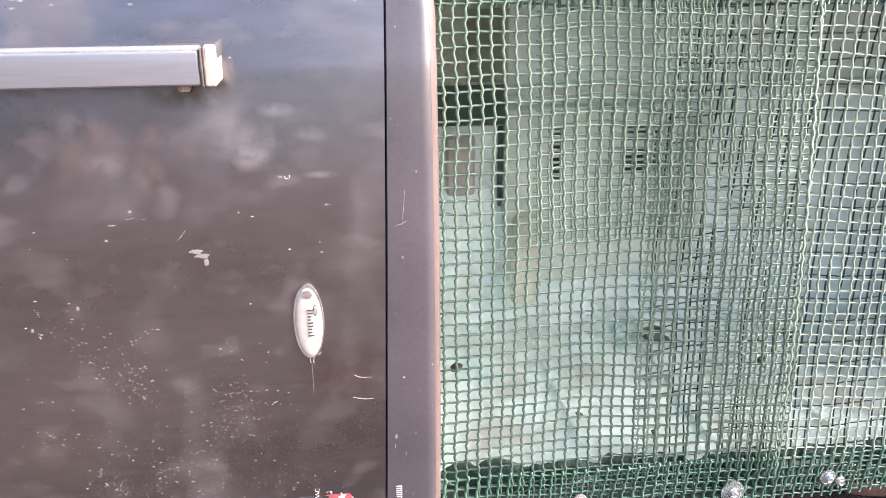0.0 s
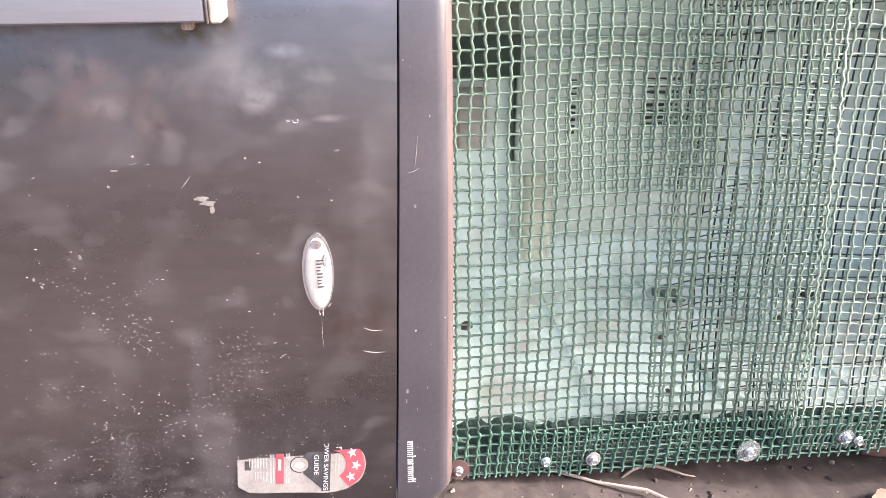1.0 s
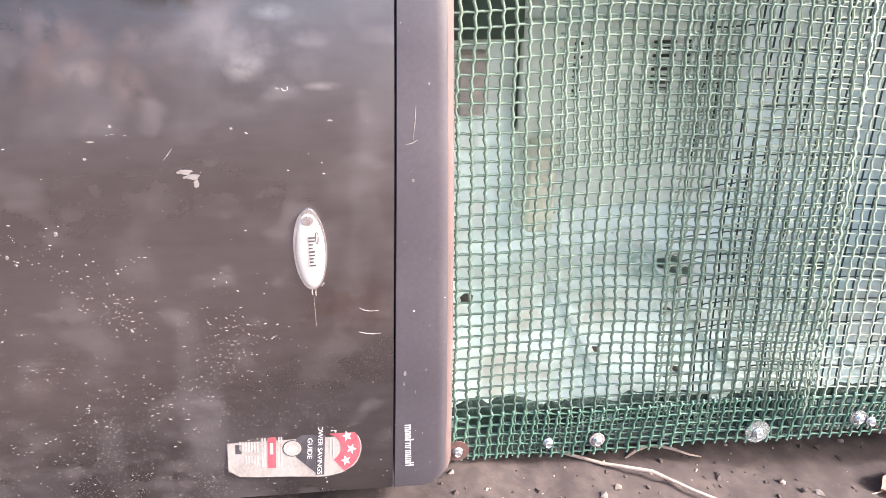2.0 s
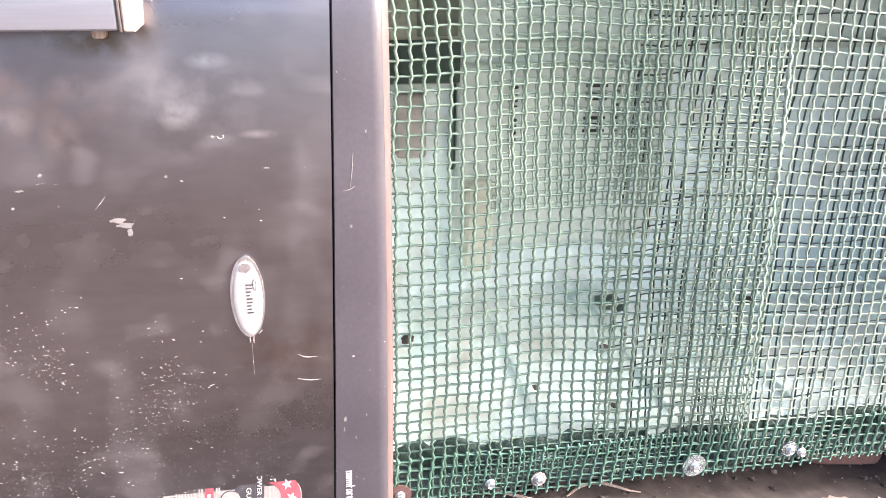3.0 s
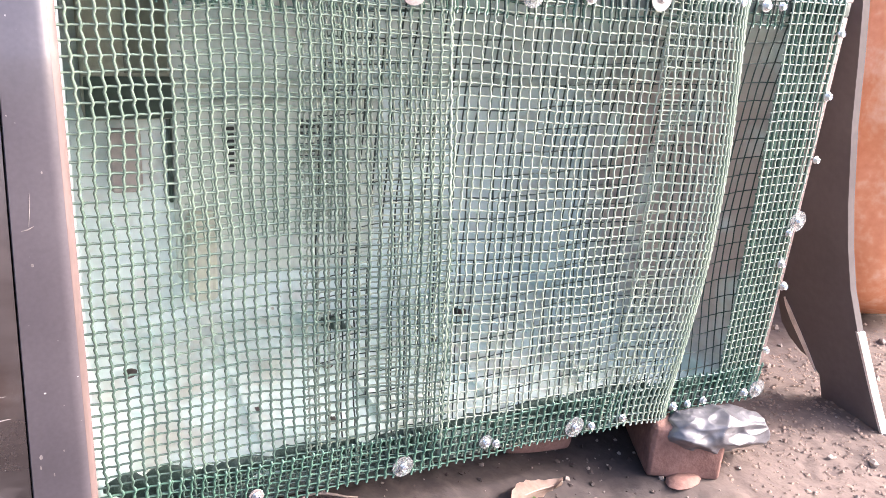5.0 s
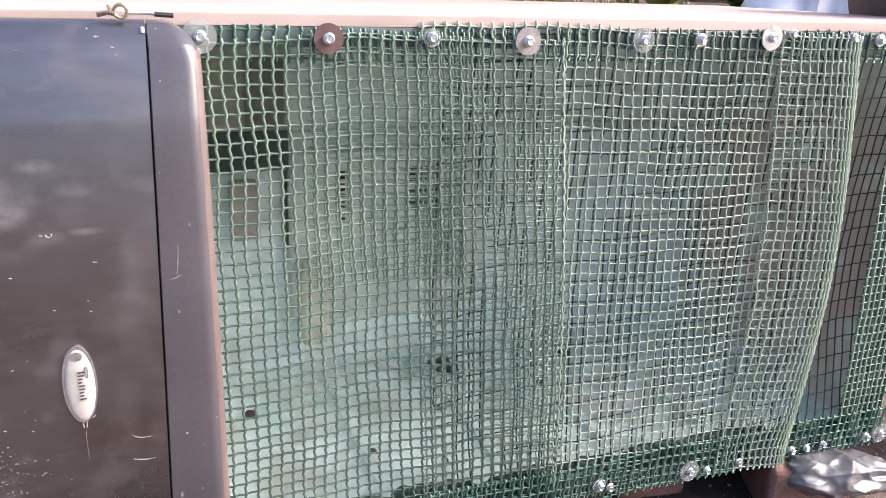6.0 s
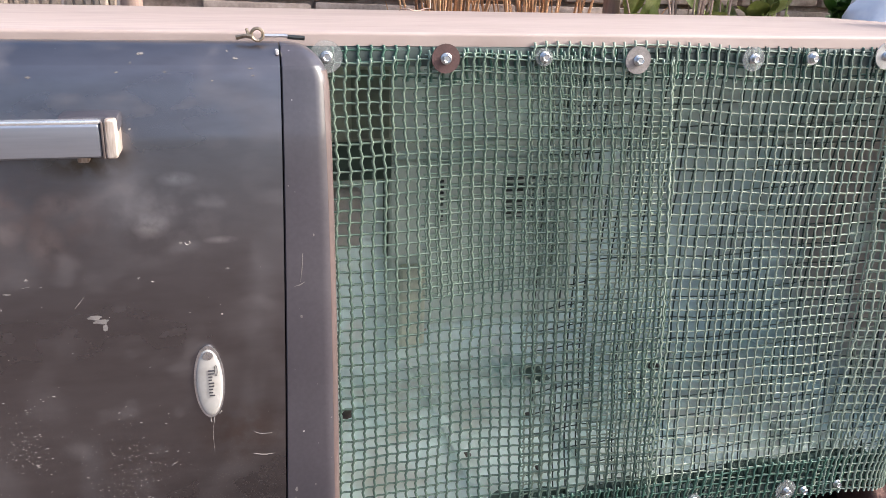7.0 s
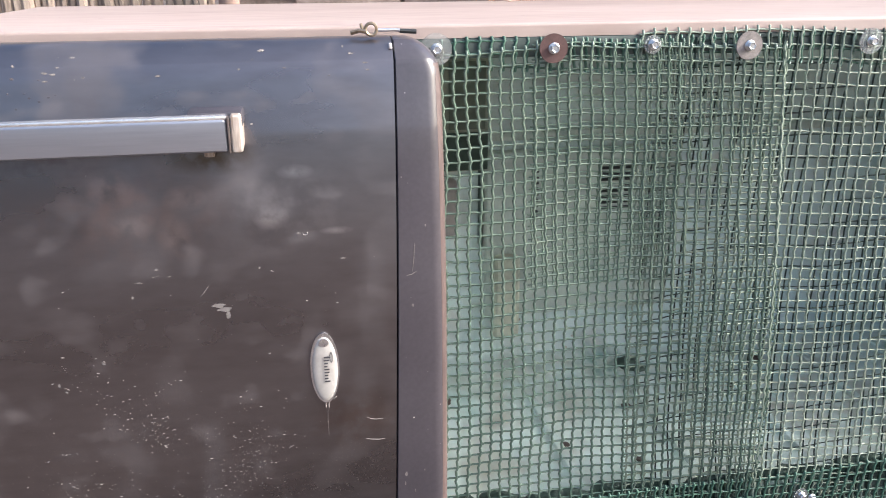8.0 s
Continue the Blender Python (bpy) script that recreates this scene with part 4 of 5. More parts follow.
net_panel("net_length", net, 0.864, 0.946, 0.006, 0.576, 0.0068, 0.0252, lambda x, z: (last(x, z)[0], last(x, z)[1] + 0.0030, z), M_HEM, r=0.0016, seed=8, wob=0.0003, label="deep green layer under the end strip")
# turned-up hems
net_panel("net_hem", net, 0.020, 0.942, 0.004, 0.060, 0.0122, 0.0128, lambda x, z: (x + 0.1 * (z - 0.02), NETY - 0.0062, z + 0.002 * math.sin(x * 25)), M_HEM, seed=5, label="deeper green turned-up lower hem")
net_panel("net_hem", net, 0.022, 0.945, 0.556, 0.5795, 0.0121, 0.0127, lambda x, z: (x, NETY + 0.0012, z + 0.002 * math.sin(x * 21)), M_HEM, seed=6, label="deeper green upper hem")


# dark lumpy rolls behind the lower hem, uneven from place to place
M_ROLL = surface("dark_green_lumps", (0.026, 0.05, 0.038), 0.6, 0.0, (0.012, 0.025, 0.018), (0.052, 0.095, 0.07), scale=40, fine=260, bump=0.8)


def dark_roll(x0, x1, z, r, seed, mat):
    pts, rad = [], []
    n = int((x1 - x0) / 0.004) + 2
    for k in range(n):
        f = k / (n - 1)
        x = x0 + (x1 - x0) * f
        w = noise.noise_vector(Vector((x * 22, seed * 3.1, 0)))
        pts.append((x, NETY + 0.006 + 0.002 * w.x, z + 0.004 * w.y))
        rad.append(r * (0.25 + 0.75 * min(1, 4 * f, 4 * (1 - f))) * (1 + 0.35 * w.z + 0.3 * noise.noise(Vector((x * 90, seed, 5)))))
    bm = tube(pts, rad, 14)
    for v in bm.verts:
        v.co.y = max(NETY + 0.0012, NETY + 0.006 + (v.co.y - NETY - 0.006) * 0.45)
        v.co += noise.noise_vector(v.co * 150) * 0.0018 + noise.noise_vector(v.co * 55) * 0.0035
    part("hem_roll", bm, mat, net, "dark lumpy strip behind the hem")


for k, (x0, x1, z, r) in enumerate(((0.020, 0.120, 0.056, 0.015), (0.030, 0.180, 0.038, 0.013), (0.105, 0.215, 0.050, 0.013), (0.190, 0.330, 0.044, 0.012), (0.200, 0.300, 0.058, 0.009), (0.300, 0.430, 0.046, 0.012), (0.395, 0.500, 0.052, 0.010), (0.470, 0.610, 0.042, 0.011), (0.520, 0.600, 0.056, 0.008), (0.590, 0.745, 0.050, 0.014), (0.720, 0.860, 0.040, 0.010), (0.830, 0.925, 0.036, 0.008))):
    dark_roll(x0, x1, z, r, k, M_ROLL)


# ---- screws and washers that hold the net ----
def screw(x, z, washer=None, size=0.0, tilt=0.0):
    at = Matrix.Translation((x, NETY - 0.0085, z)) @ Matrix.Rotation(radians(tilt), 4, "Y")
    words = {M_RUST: "zinc hex screw with rust-brown rubber washer", M_GREYWASH: "zinc hex screw with grey fibre washer", M_CLEARWASH: "zinc hex screw with clear plastic washer",
             M_ZINC: "zinc hex screw with bright steel washer", None: "small bare zinc hex screw in the net"}[washer]
    sc = thing("hex_screw", words, "screw", "screws holding the net", at=at)
    if washer is not None:
        part("washer", slab(ellipse(0, 0, size, size, 28), 0.0016, lambda u, v, w: (u, w, v)), washer, sc)
    bm = bmesh.new()
    rings = [[bm.verts.new((rr * math.cos(2 * math.pi * k / 18), yy, rr * math.sin(2 * math.pi * k / 18))) for k in range(18)] for rr, yy in ((0.0052, 0.0), (0.0056, -0.0008), (0.0046, -0.0016))]
    for a, b in zip(rings, rings[1:]):
        ring_faces(bm, a, b)
    bm.faces.new(rings[0])
    bm.faces.new(rings[-1])
    part("flange", bm, M_ZINC, sc)
    bm = bmesh.new()
    rings = [[bm.verts.new((rr * math.cos(math.pi * k / 3), yy, rr * math.sin(math.pi * k / 3))) for k in range(6)] for rr, yy in ((0.0042, -0.0014), (0.0042, -0.0050), (0.0035, -0.0058), (0.0026, -0.0052))]
    for a, b in zip(rings, rings[1:]):
        ring_faces(bm, a, b)
    bm.faces.new(rings[-1])
    part("head", bm, M_ZINC, sc, smooth=20)
    part("shank", tube([(0, 0.0, 0), (0, 0.0200, 0)], 0.0018, 7), M_ZINC, sc)


TOP_ROW = [(0.0155, 0.578, M_CLEARWASH, 0.0150), (0.130, 0.5765, M_RUST, 0.0140), (0.231, 0.578, M_CLEARWASH, 0.0090), (0.334, 0.575, M_GREYWASH, 0.0140), (0.470, 0.5765, M_CLEARWASH, 0.0130),
           (0.544, 0.5775, M_ZINC, 0.0072), (0.640, 0.580, M_ZINC, 0.0140), (0.668, 0.5845, None, 0), (0.760, 0.580, M_CLEARWASH, 0.0085), (0.803, 0.578, M_ZINC, 0.0075), (0.828, 0.578, None, 0)]
LOW_ROW = [(0.027, 0.016, M_RUST, 0.0125), (0.124, 0.020, None, 0), (0.178, 0.018, M_GREYWASH, 0.0085), (0.359, 0.014, M_CLEARWASH, 0.0140), (0.474, 0.024, M_CLEARWASH, 0.0095), (0.489, 0.019, None, 0),
           (0.613, 0.017, M_CLEARWASH, 0.0150), (0.640, 0.014, None, 0), (0.693, 0.016, None, 0), (0.785, 0.016, M_ZINC, 0.0070), (0.811, 0.016, None, 0), (0.841, 0.016, None, 0), (0.924, 0.013, M_ZINC, 0.0070), (0.952, 0.014, M_CLEARWASH, 0.0150)]
END_ROW = [(0.949, 0.082, None, 0), (0.954, 0.187, M_ZINC, 0.0070), (0.938, 0.224, M_ZINC, 0.0068), (0.936, 0.272, None, 0), (0.951, 0.288, M_CLEARWASH, 0.0150), (0.955, 0.378, None, 0), (0.948, 0.466, M_ZINC, 0.0068), (0.943, 0.548, None, 0)]
for k, (x, z, wm, wr) in enumerate(TOP_ROW + LOW_ROW + END_ROW):
    screw(x, z, wm, wr, tilt=(k * 37) % 60)


# ---- things lying in the compartment ----
def clump(name, label, cat, centre, size, seed, mat, rough=0.5, sub=2):
    bm = lump((0, 0, 0), size, seed, rough, sub)
    low = min(v.co.z for v in bm.verts)
    ob = new(name, mesh_of(name, bm, mat, 60))
    ob.location = (centre[0], centre[1], centre[2] - low - 0.0015)
    return tagged(ob, label, cat)


FLOOR = IZ0 + 0.004
for x, y, s, sd in ((0.384, 0.418, 0.019, 1), (0.400, 0.404, 0.010, 2), (0.075, 0.36, 0.009, 3), (0.335, 0.30, 0.007, 4), (0.215, 0.22, 0.006, 5), (0.60, 0.40, 0.012, 6), (0.30, 0.17, 0.005, 7), (0.52, 0.33, 0.008, 8)):
    clump("soil_clod", "small dark clod of soil on the liner", "soil", (x, y, FLOOR), (s, s * 0.8, s * 0.55), sd, M_DEEP if sd < 3 else M_SOIL, 0.6)


# ---- on the ground ----
def ground_things():
    # twig
    pts = [(0.080, 0.135), (0.110, 0.112), (0.141, 0.097), (0.187, 0.076), (0.241, 0.064), (0.283, 0.042), (0.330, 0.012), (0.372, -0.022)]
    bm = tube([(x, y, ground_z(x, y) + 0.007 + 0.003 * math.sin(k * 2.1)) for k, (x, y) in enumerate(pts)], [0.0016, 0.0018, 0.0022, 0.0019, 0.0022, 0.0020, 0.0018, 0.0012], 7)
    tw = thing("twig", "thin grey dry twig lying on the soil", "twig")
    part("stem", bm, M_TWIG, tw)
    for x, y in ((0.141, 0.097), (0.241, 0.064)):
        part("knot", lump((x, y, ground_z(x, y) + 0.0075), (0.0032, 0.0028, 0.0028), x, 0.3, 1), M_TWIG, tw)
    # bent straw
    tw = thing("dry_stalk", "short bent dry stalk on the soil", "stalk")
    part("stem", tube([(0.222 + 0.0145 * k, 0.098 + 0.008 * math.sin(k * 0.9), ground_z(0.25, 0.1) + 0.002 + 0.011 * math.sin(math.pi * k / 6)) for k in range(7)], [0.0012, 0.002, 0.0018, 0.0022, 0.0016, 0.0012, 0.0007], 6), M_TWIG, tw)
    # fallen leaf with midrib
    lf = thing("fallen_leaf", "curled tan dry leaf lying on the soil", "leaf")
    bm = bmesh.new()
    rows = []
    for i in range(15):
        t = i / 14
        w = 0.020 * math.sin(math.pi * t ** 0.75) * (1 + 0.12 * math.sin(i * 2.3)) + 0.0006
        x, y = 0.515 + 0.098 * t, 0.058 + 0.022 * t
        rows.append([bm.verts.new((x, y + s * w, ground_z(x, y) + 0.006 + 0.010 * s * s * (0.6 + 0.5 * t) + 0.004 * math.sin(t * 5 + s))) for s in (-1, -0.5, 0, 0.5, 1)])
    for a, b in zip(rows, rows[1:]):
        for k in range(4):
            bm.faces.new((a[k], a[k + 1], b[k + 1], b[k]))
    bmesh.ops.solidify(bm, geom=bm.faces[:], thickness=0.0006)
    part("blade", bm, M_LEAF_DRY, lf, smooth=60)
    part("midrib", tube([(0.500 + 0.113 * k / 8, 0.0555 + 0.0243 * k / 8, ground_z(0.55, 0.06) + 0.0068 + 0.004 * math.sin(max(0, k - 1) / 7 * 5)) for k in range(9)], 0.0009, 6), M_LEAF_DRY, lf)
    # small green sprout in front of the leaf
    sp = thing("seedling", "tiny green seedling beside the fallen leaf", "plant")
    gx, gy = 0.545, 0.042
    gz = ground_z(gx, gy)
    part("stem", tube([(gx, gy, gz - 0.004), (gx + 0.001, gy, gz + 0.008), (gx, gy - 0.002, gz + 0.014)], 0.0008, 6), M_LEAF, sp)
    for k in range(5):
        a = k * 1.35
        bm = bmesh.new()
        prev = None
        for i in range(6):
            t = i / 5
            w = 0.0042 * math.sin(math.pi * min(0.98, 0.08 + t * 0.9))
            c = Vector((gx + math.cos(a) * 0.012 * t, gy + math.sin(a) * 0.012 * t, gz + 0.013 + 0.005 * t - 0.004 * t * t))
            s = Vector((-math.sin(a), math.cos(a), 0)) * w
            cur = [bm.verts.new(c - s), bm.verts.new(c + Vector((0, 0, -0.0006))), bm.verts.new(c + s)]
            if prev:
                for q in range(2):
                    bm.faces.new((prev[q], prev[q + 1], cur[q + 1], cur[q]))
            prev = cur
        bmesh.ops.solidify(bm, geom=bm.faces[:], thickness=0.0004)
        part("leaflet", bm, M_LEAF, sp, smooth=60)
    # bricks that carry the far end
    for x, y, ln, turn, name_ in ((0.842, 0.140, 0.23, 66, "a"), (0.640, 0.260, 0.20, 80, "b")):
        bm = boxed((-ln / 2, -0.055, 0), (ln / 2, 0.055, 0.0905 if name_ == "a" else 0.088), 0.012, 3)
        bmesh.ops.subdivide_edges(bm, edges=bm.edges[:], cuts=2, use_grid_fill=True)
        for v in bm.verts:
            v.co += noise.noise_vector(v.co * 22 + Vector((x * 9, 0, 0))) * 0.005 * (0.2 if v.co.z > 0.08 else 1)
        ob = tagged(new("brick", mesh_of("brick", bm, M_BRICK, 50)), "worn red brick propping up the refrigerator", "brick")
        ob.matrix_world = pose(x, y, -0.0915, 0, 0, turn)
    # folded film squeezed over the brick's end
    bm = bmesh.new()
    bmesh.ops.create_icosphere(bm, subdivisions=6, radius=1.0)
    for v in bm.verts:
        n = v.co.copy()
        box_like = 1.0 / max(abs(n.x), abs(n.y), abs(n.z)) ** 0.35
        q = Vector((n.x * 0.092, n.y * 0.032, n.z * 0.028)) * box_like
        w = noise.noise_vector(q * 16) * 0.5
        ridge = 1 - 2.2 * abs(noise.noise(Vector((q.x * 13 + w.x, q.y * 30 + w.y, q.z * 34))))
        fine = 1 - 2.2 * abs(noise.noise(Vector((q.x * 34 + 5, q.y * 60, q.z * 70))))
        q += n * (0.0085 * ridge + 0.0028 * fine)
        v.co = Vector((q.x, q.y - 0.2 * q.z, max(-0.018, q.z) - 0.14 * q.x))
    ob = tagged(new("plastic_film", mesh_of("plastic_film", bm, M_FOIL, 60)), "crumpled grey plastic film squeezed over the brick", "plastic sheet")
    ob.location = (0.864, 0.052, -0.028)
    # the larger slab is added in place of a sunlit patch of soil
    for x, y, sx, sy, sz, sd in ((1.040, 0.230, 0.075, 0.045, 0.022, 5), (0.790, 0.030, 0.030, 0.018, 0.008, 8)):
        clump("stone", "flat reddish slab on the soil, stone and sunlit-soil stand-in", "stone", (x, y, ground_z(x, y) - 0.002), (sx, sy, sz), sd, M_BRICK, 0.35)
    # loose stones and crumbs, too many to count
    rnd = random.Random(11)
    bm = bmesh.new()
    for k in range(900):
        x, y = rnd.uniform(0.0, 1.9), rnd.uniform(-0.30, 0.75)
        if k < 130:
            x, y = rnd.uniform(0.05, 1.25), rnd.uniform(-0.12, 0.2)
        s = 0.0012 + 0.0050 * rnd.random() ** 4 * (1.7 if x > 0.9 else 1)
        r = bmesh.ops.create_icosphere(bm, subdivisions=1, radius=s, matrix=Matrix.Translation((x, y, soil_z(x, y) + s * 0.25)))
        for v in r["verts"]:
            v.co += Vector((rnd.uniform(-1, 1), rnd.uniform(-1, 1), rnd.uniform(-1, 0.3))) * s * 0.35
    dry = bmesh.new()
    for k in range(8000):
        x, y = rnd.uniform(0.86, 1.75), rnd.uniform(-0.35, 0.30)
        if rnd.random() > min(1.0, (x - 0.80) / 0.22):
            continue
        s = 0.0012 + 0.0036 * rnd.random() ** 3
        z = soil_z(x, y) + s * 0.1
        v = [dry.verts.new((x + s * dx * rnd.uniform(0.7, 1.5), y + s * dy * rnd.uniform(0.7, 1.5), z + s * dz * rnd.uniform(0.5, 1.0))) for dx, dy, dz in ((1, 0, 0), (0.3, 0.95, 0), (-0.8, 0.6, 0), (-0.8, -0.6, 0), (0.3, -0.95, 0), (0, 0, 0.8))]
        for q in range(5):
            dry.faces.new((v[q], v[(q + 1) % 5], v[5]))
    tagged(new("pale_earth", mesh_of("pale_earth", dry, M_SAND, 30)), "loose pale earth crumbs, toned for the sunlit ground", "soil", kind="stuff")
    crumbs = bmesh.new()
    for k in range(900):
        x, y = rnd.uniform(0.0, 0.82), rnd.uniform(-0.22, 0.6)
        s = 0.0013 + 0.0036 * rnd.random() ** 3
        r = bmesh.ops.create_icosphere(crumbs, subdivisions=1, radius=s, matrix=Matrix.Translation((x, y, soil_z(x, y) + s * 0.2)))
        for v in r["verts"]:
            v.co += Vector((rnd.uniform(-1, 1), rnd.uniform(-1, 1), rnd.uniform(-1, 0.3))) * s * 0.4
    tagged(new("soil_crumbs", mesh_of("soil_crumbs", crumbs, M_SOIL, 40)), "loose crumbs of reddish soil", "soil", kind="stuff")
    tagged(new("gravel", mesh_of("gravel", bm, M_STONE, 30)), "scattered small stones and crumbs of soil", "gravel", kind="stuff")


ground_things()


# ---- beside the far end ----
def build_board():
    b = thing("leaning_board", "dark brown board leaning against the refrigerator's end", "board")
    front = [(-0.107, 0.012), (-0.055, 0.031), (-0.005, 0.048), (0.079, 0.076), (0.148, 0.094), (0.22, 0.103), (0.291, 0.107), (0.413, 0.108), (0.516, 0.103), (0.579, 0.101), (0.72, 0.100)]
    back = [(0.72, 0.33), (0.45, 0.31), (0.25, 0.27), (0.072, 0.226), (0.020, 0.190), (-0.038, 0.158), (-0.045, 0.148), (-0.107, 0.139)]
    to = lambda y, z, w: (1.183 - 0.30 * z + w, y, z)
    part("panel", slab([(y, z) for z, y in front + back], 0.014, to), M_BOARD, b, smooth=20)

    def strip(line, width):
        bm = bmesh.new()
        rings = [[bm.verts.new(to(y + dy, z, w)) for dy, w in ((-0.002, -0.0012), (width(k), -0.0012), (width(k), 0.0152), (-0.002, 0.0152))] for k, (z, y) in enumerate(line)]
        for p, q in zip(rings, rings[1:]):
            ring_faces(bm, p, q)
        bm.faces.new(rings[0][::-1])
        bm.faces.new(rings[-1])
        part("raw_edge", bm, M_BOARDEDGE, b, "pale raw edge of the board", smooth=20)
    strip(front[:4], lambda k: 0.0035)
    strip([(0.074, 0.229), (0.058, 0.217), (0.035, 0.202), (0.010, 0.186), (-0.015, 0.171), (-0.042, 0.157)], lambda k: (0.001, 0.009, 0.012, 0.011, 0.009, 0.003)[k])
    # darker offcut fixed behind the panel
    part("offcut", slab([(0.300, 0.30), (0.180, 0.20), (0.180, -0.035), (0.205, -0.030), (0.232, -0.012), (0.250, 0.010), (0.262, 0.060)], 0.012, lambda y, z, w: to(y, z, w + 0.0165)), M_BOARD, b, smooth=20)


build_board()


def sack(name, label, cat, centre, rx, ry, h, mat, seed, fold=0.10, lean=(0, 0)):
    bm = bmesh.new()
    n, m = 48, 36
    rings = []
    for j in range(m + 1):
        t = j / m
        prof = (math.sin(min(1, t * 6 + 0.12) * math.pi / 2)) * (1 - 0.25 * t ** 3) * (1 if t < 0.93 else max(0.05, 1 - (t - 0.93) * 11))
        ring = []
        for i in range(n):
            a = 2 * math.pi * i / n
            d = Vector((math.cos(a), math.sin(a), t * 2.6))
            k = prof * (1 + fold * noise.noise(d * 1.5 + Vector((seed, 0, 0))) + fold * 0.7 * noise.noise(Vector((d.x * 4, d.y * 4, d.z * 1.6)) + Vector((0, seed, 0))) + fold * 0.35 * noise.noise(d * 7))
            ring.append(bm.verts.new((rx * k * math.cos(a) + lean[0] * t, ry * k * math.sin(a) + lean[1] * t, h * t)))
        rings.append(ring)
    for a, b in zip(rings, rings[1:]):
        ring_faces(bm, a, b)
    bm.faces.new(rings[0][::-1])
    bm.faces.new(rings[-1])
    ob = new(name, mesh_of(name, bm, mat, 60))
    ob.location = (centre[0], centre[1], ground_z(*centre) - 0.004)
    return tagged(ob, label, cat)


sack("orange_sack", "crumpled orange plastic sack standing on the soil", "sack", (1.63, 0.42), 0.20, 0.19, 0.78, M_ORANGE, 3.0, 0.13)
sack("plastic_bag", "bluish white crumpled plastic bag behind the refrigerator", "bag", (1.54, 0.90), 0.22, 0.16, 0.82, M_BAG, 7.0, 0.34)


# ---- behind the cabinet: block wall, stick fence, dry stalks and plants ----
WALL_Y = 1.18


def build_backdrop():
    wall = tagged(new("wall_north", mesh_of("wall_north", boxed((-0.26, WALL_Y + 0.012, -0.10), (3.4, WALL_Y + 0.14, 1.35)), M_CONCRETE, 0)), "rough grey block garden wall", "wall", kind="structure")
    proto = []
    for k in range(6):
        bm = boxed((-0.112, -0.016, -0.052), (0.112, 0.016, 0.052), 0.007, 2)
        for v in bm.verts:
            v.co += noise.noise_vector(v.co * 16 + Vector((k * 7.1, 0, 0))) * 0.008
        proto.append(mesh_of("block", bm, M_CONCRETE, 40))
    rnd = random.Random(5)
    for row in range(12):
        for c in range(15):
            ob = new("block", proto[rnd.randrange(6)])
            ob.location = (-0.106 + c * 0.236 + (0.118 if row % 2 else 0), WALL_Y + 0.004 + rnd.uniform(-0.003, 0.003), -0.03 + row * 0.114)
            ob.parent = wall
    fence = thing("stick_fence", "fence of weathered upright sticks", "fence")
    rnd = random.Random(8)
    x = -1.75
    while x < -0.27:
        r = rnd.uniform(0.006, 0.014)
        pts = [(x + 0.006 * math.sin(k * 1.3 + x * 40), WALL_Y - 0.03 + rnd.uniform(-0.01, 0.01), -0.04 + 0.25 * k) for k in range(6)]
        part("stick", tube(pts, [r * rnd.uniform(0.85, 1.1) for _ in pts], 7), M_STICK, fence)
        x += r * 1.7
    part("rail", boxed((-1.78, WALL_Y, 0.30), (-0.27, WALL_Y + 0.03, 0.35), 0.006), M_POST, fence)
    part("rail", boxed((-1.78, WALL_Y, 0.95), (-0.27, WALL_Y + 0.03, 1.00), 0.006), M_POST, fence)
    for x in (-0.235, 0.80):
        bm = tube([(0.004 * math.sin(k * 2.0), 0.003 * math.cos(k * 1.7), 0.2 * k) for k in range(7)], [0.022, 0.021, 0.020, 0.021, 0.019, 0.019, 0.018], 10)
        ob = tagged(new("fence_post", mesh_of("fence_post", bm, M_POST, 50)), "weathered brown wooden post in front of the wall", "post", "posts along the wall")
        ob.location = (x, WALL_Y - 0.095, ground_z(x, 1.0) - 0.03)


def stalk_clump(x, y, count, seed, height, spread, mat, name, label, cat):
    rnd = random.Random(seed)
    t = thing(name, label, cat)
    g = ground_z(x, y)
    for k in range(count):
        bx, by = x + rnd.gauss(0, spread * 0.35), y + rnd.gauss(0, 0.025)
        tx, ty = rnd.gauss(0, spread * 1.1), rnd.gauss(0, 0.05)
        h = height * rnd.uniform(0.75, 1.15)
        r = rnd.uniform(0.0022, 0.0050)
        part("stalk", tube([(bx, by, g - 0.01), (bx + tx * 0.2, by + ty * 0.2, g + h * 0.4), (bx + tx * 0.55, by + ty * 0.5, g + h * 0.75), (bx + tx, by + ty, g + h)], [r, r * 0.95, r * 0.8, r * 0.3], 6), mat, t)


def leaf_blade(length, width, bend, fold=0.25):
    bm = bmesh.new()
    rows = []
    for i in range(11):
        t = i / 10
        w = width * math.sin(math.pi * min(0.985, 0.06 + 0.92 * t ** 0.8)) + 0.0004
        c = Vector((length * t * math.cos(bend * t), 0, length * t * math.sin(bend * t) * 0.6 - bend * 0.25 * length * t * t))
        rows.append([bm.verts.new(c + Vector((0, s * w, abs(s) * w * fold))) for s in (-1, -0.5, 0, 0.5, 1)])
    for a, b in zip(rows, rows[1:]):
        for k in range(4):
            bm.faces.new((a[k], a[k + 1], b[k + 1], b[k]))
    bmesh.ops.solidify(bm, geom=bm.faces[:], thickness=0.0006)
    return bm


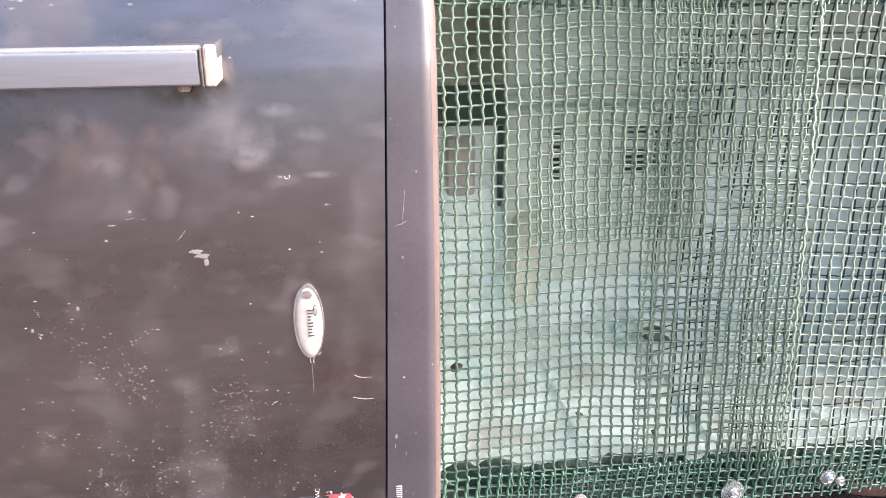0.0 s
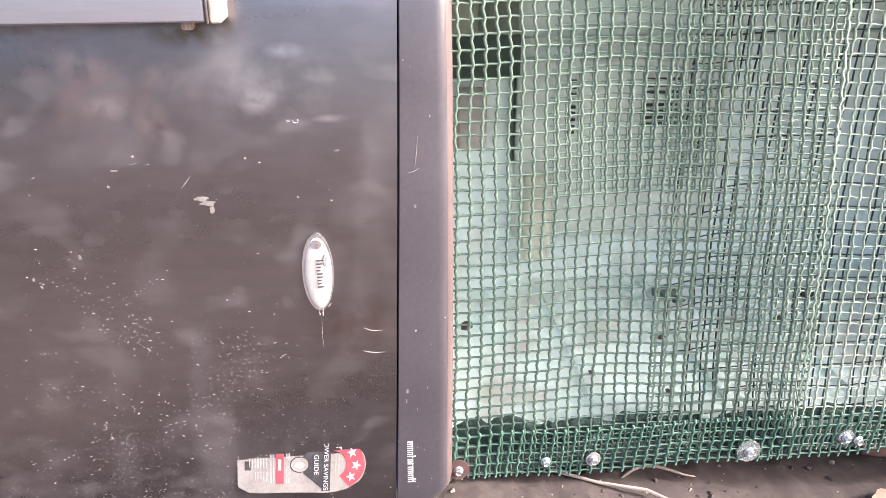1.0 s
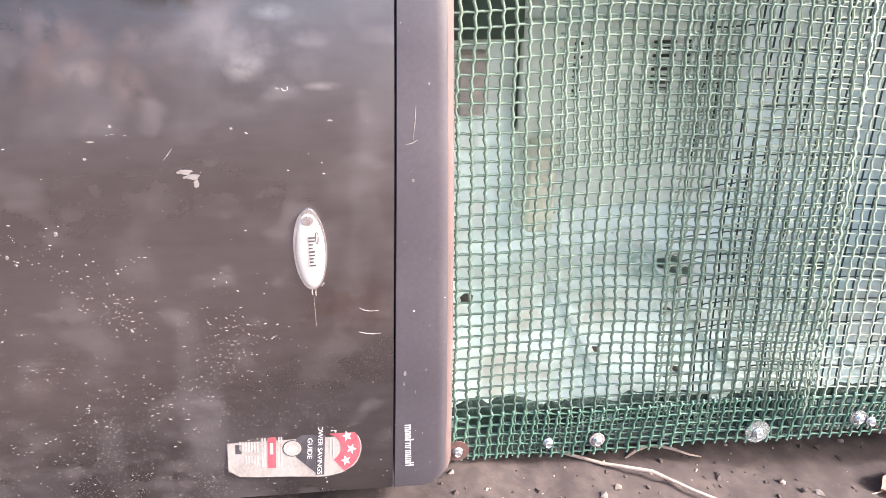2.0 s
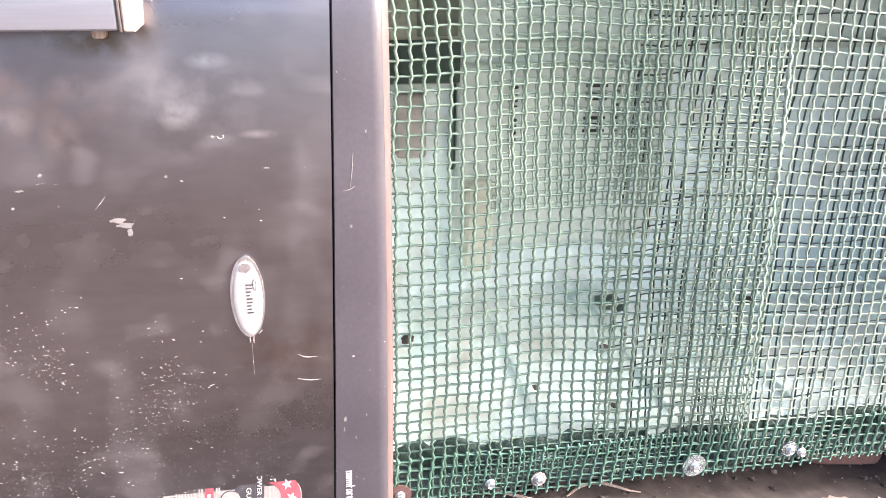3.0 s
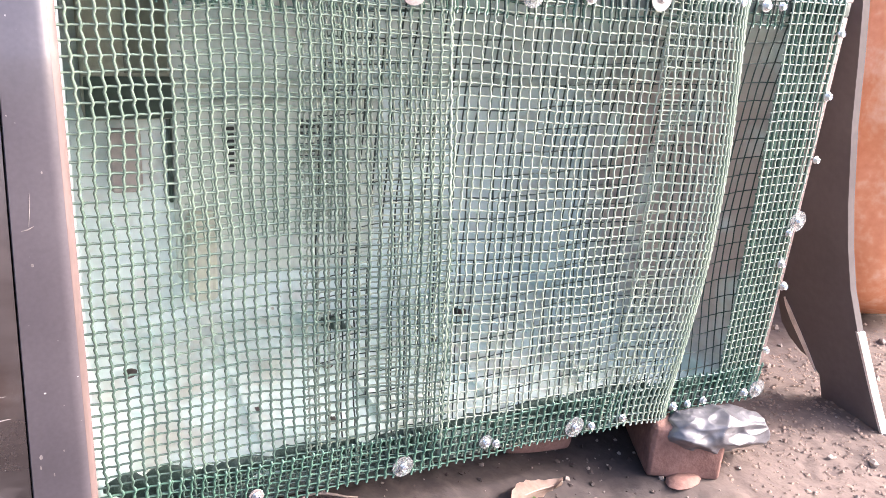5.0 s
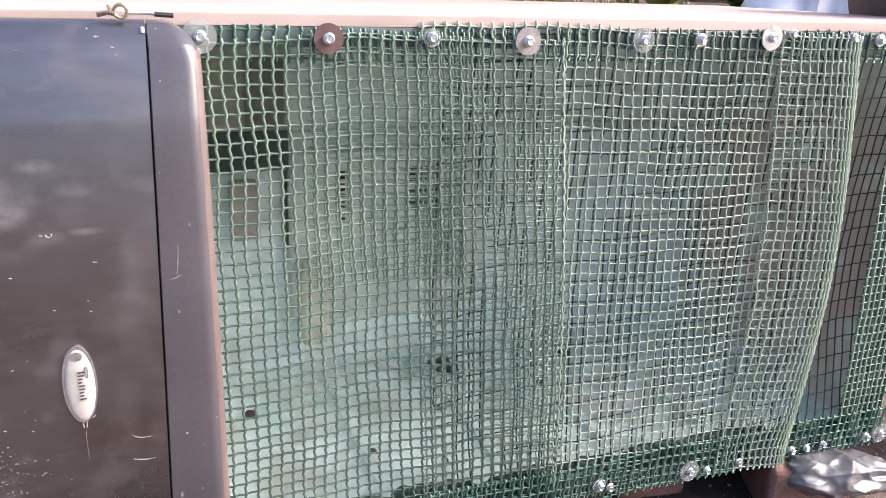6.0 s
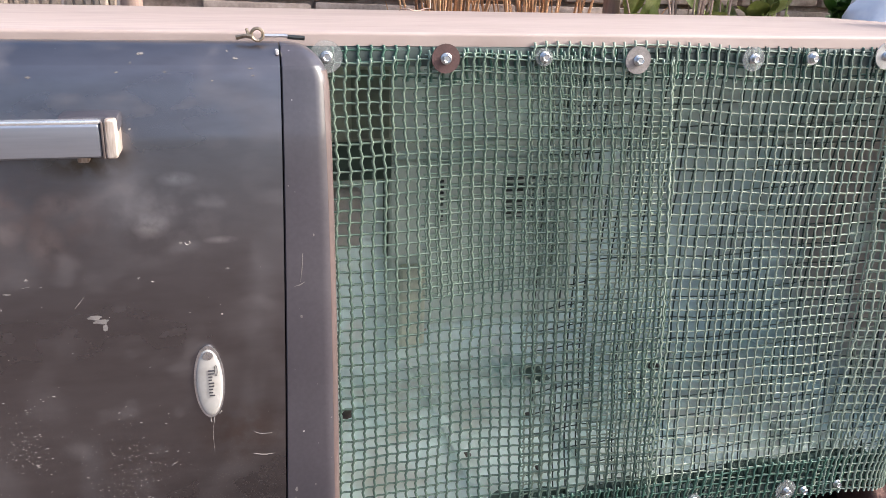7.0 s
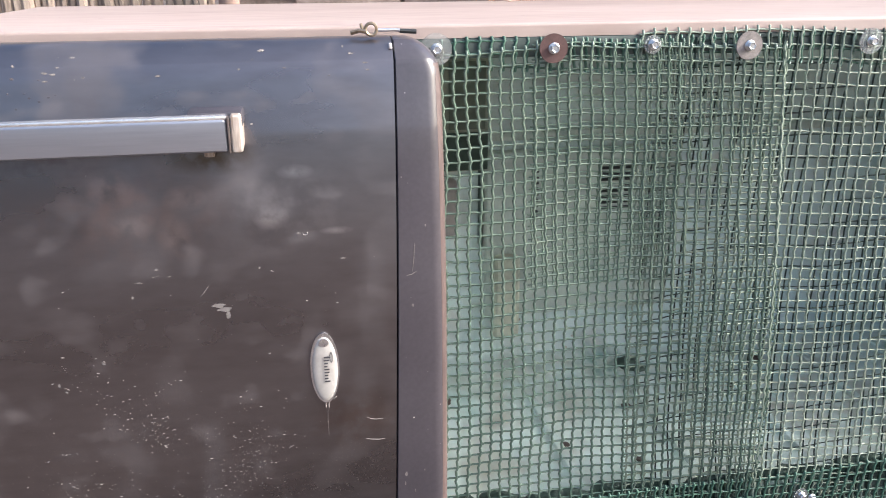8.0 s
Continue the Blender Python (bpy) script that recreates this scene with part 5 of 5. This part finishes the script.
def leafy_plant(x, y, seed, height, count, size, mat, label):
    rnd = random.Random(seed)
    t = thing("leafy_plant", label, "plant")
    g = ground_z(x, y)
    top = []
    for s in range(4):
        dx, dy = rnd.uniform(-0.05, 0.05), rnd.uniform(-0.03, 0.03)
        h = height * rnd.uniform(0.85, 1.05)
        part("stem", tube([(x, y, g - 0.01), (x + dx * 0.5, y + dy * 0.5, g + h * 0.5), (x + dx, y + dy, g + h)], [0.005, 0.004, 0.002], 6), mat, t)
        top.append((dx, dy, h))
    meshes = [mesh_of("leaf", leaf_blade(size * k, size * 0.26 * k, b), mat, 60) for k, b in ((1.0, 0.5), (0.8, 1.0), (1.2, 0.8))]
    for k in range(count):
        dx, dy, h = top[k % 4]
        f = rnd.uniform(0.55, 1.0)
        ob = new("leaf", meshes[k % 3])
        ob.matrix_world = pose(x + dx * f, y + dy * f, g + h * f, rnd.uniform(-30, 30), rnd.uniform(-65, 5), rnd.uniform(0, 360))
        ob.parent = t


build_backdrop()
stalk_clump(0.385, 1.06, 46, 21, 0.86, 0.060, M_STRAW, "dry_grass_clump", "clump of dry orange-brown stalks", "dry grass")
stalk_clump(0.60, 1.04, 60, 22, 0.86, 0.085, M_STRAW, "dry_grass_clump", "spreading clump of dry orange-brown stalks", "dry grass")
stalk_clump(0.99, 1.05, 16, 23, 0.90, 0.075, M_LEAF_DRY, "bare_stalks", "few pale bare stalks against the wall", "stalks")
leafy_plant(0.86, 1.05, 31, 0.82, 70, 0.085, M_PALELEAF, "yellow-green leafy plant against the wall")
leafy_plant(1.04, 1.06, 34, 0.78, 34, 0.085, M_PALELEAF, "pale leafy plant against the wall")
leafy_plant(1.20, 1.04, 32, 0.80, 64, 0.085, M_PALELEAF, "broad-leaved yellow-green plant against the wall")
leafy_plant(1.42, 1.08, 33, 0.86, 80, 0.065, M_LEAF, "dense green leafy plant against the wall")
leafy_plant(1.55, 1.10, 35, 0.90, 80, 0.065, M_LEAF, "dense green leafy plant against the wall")
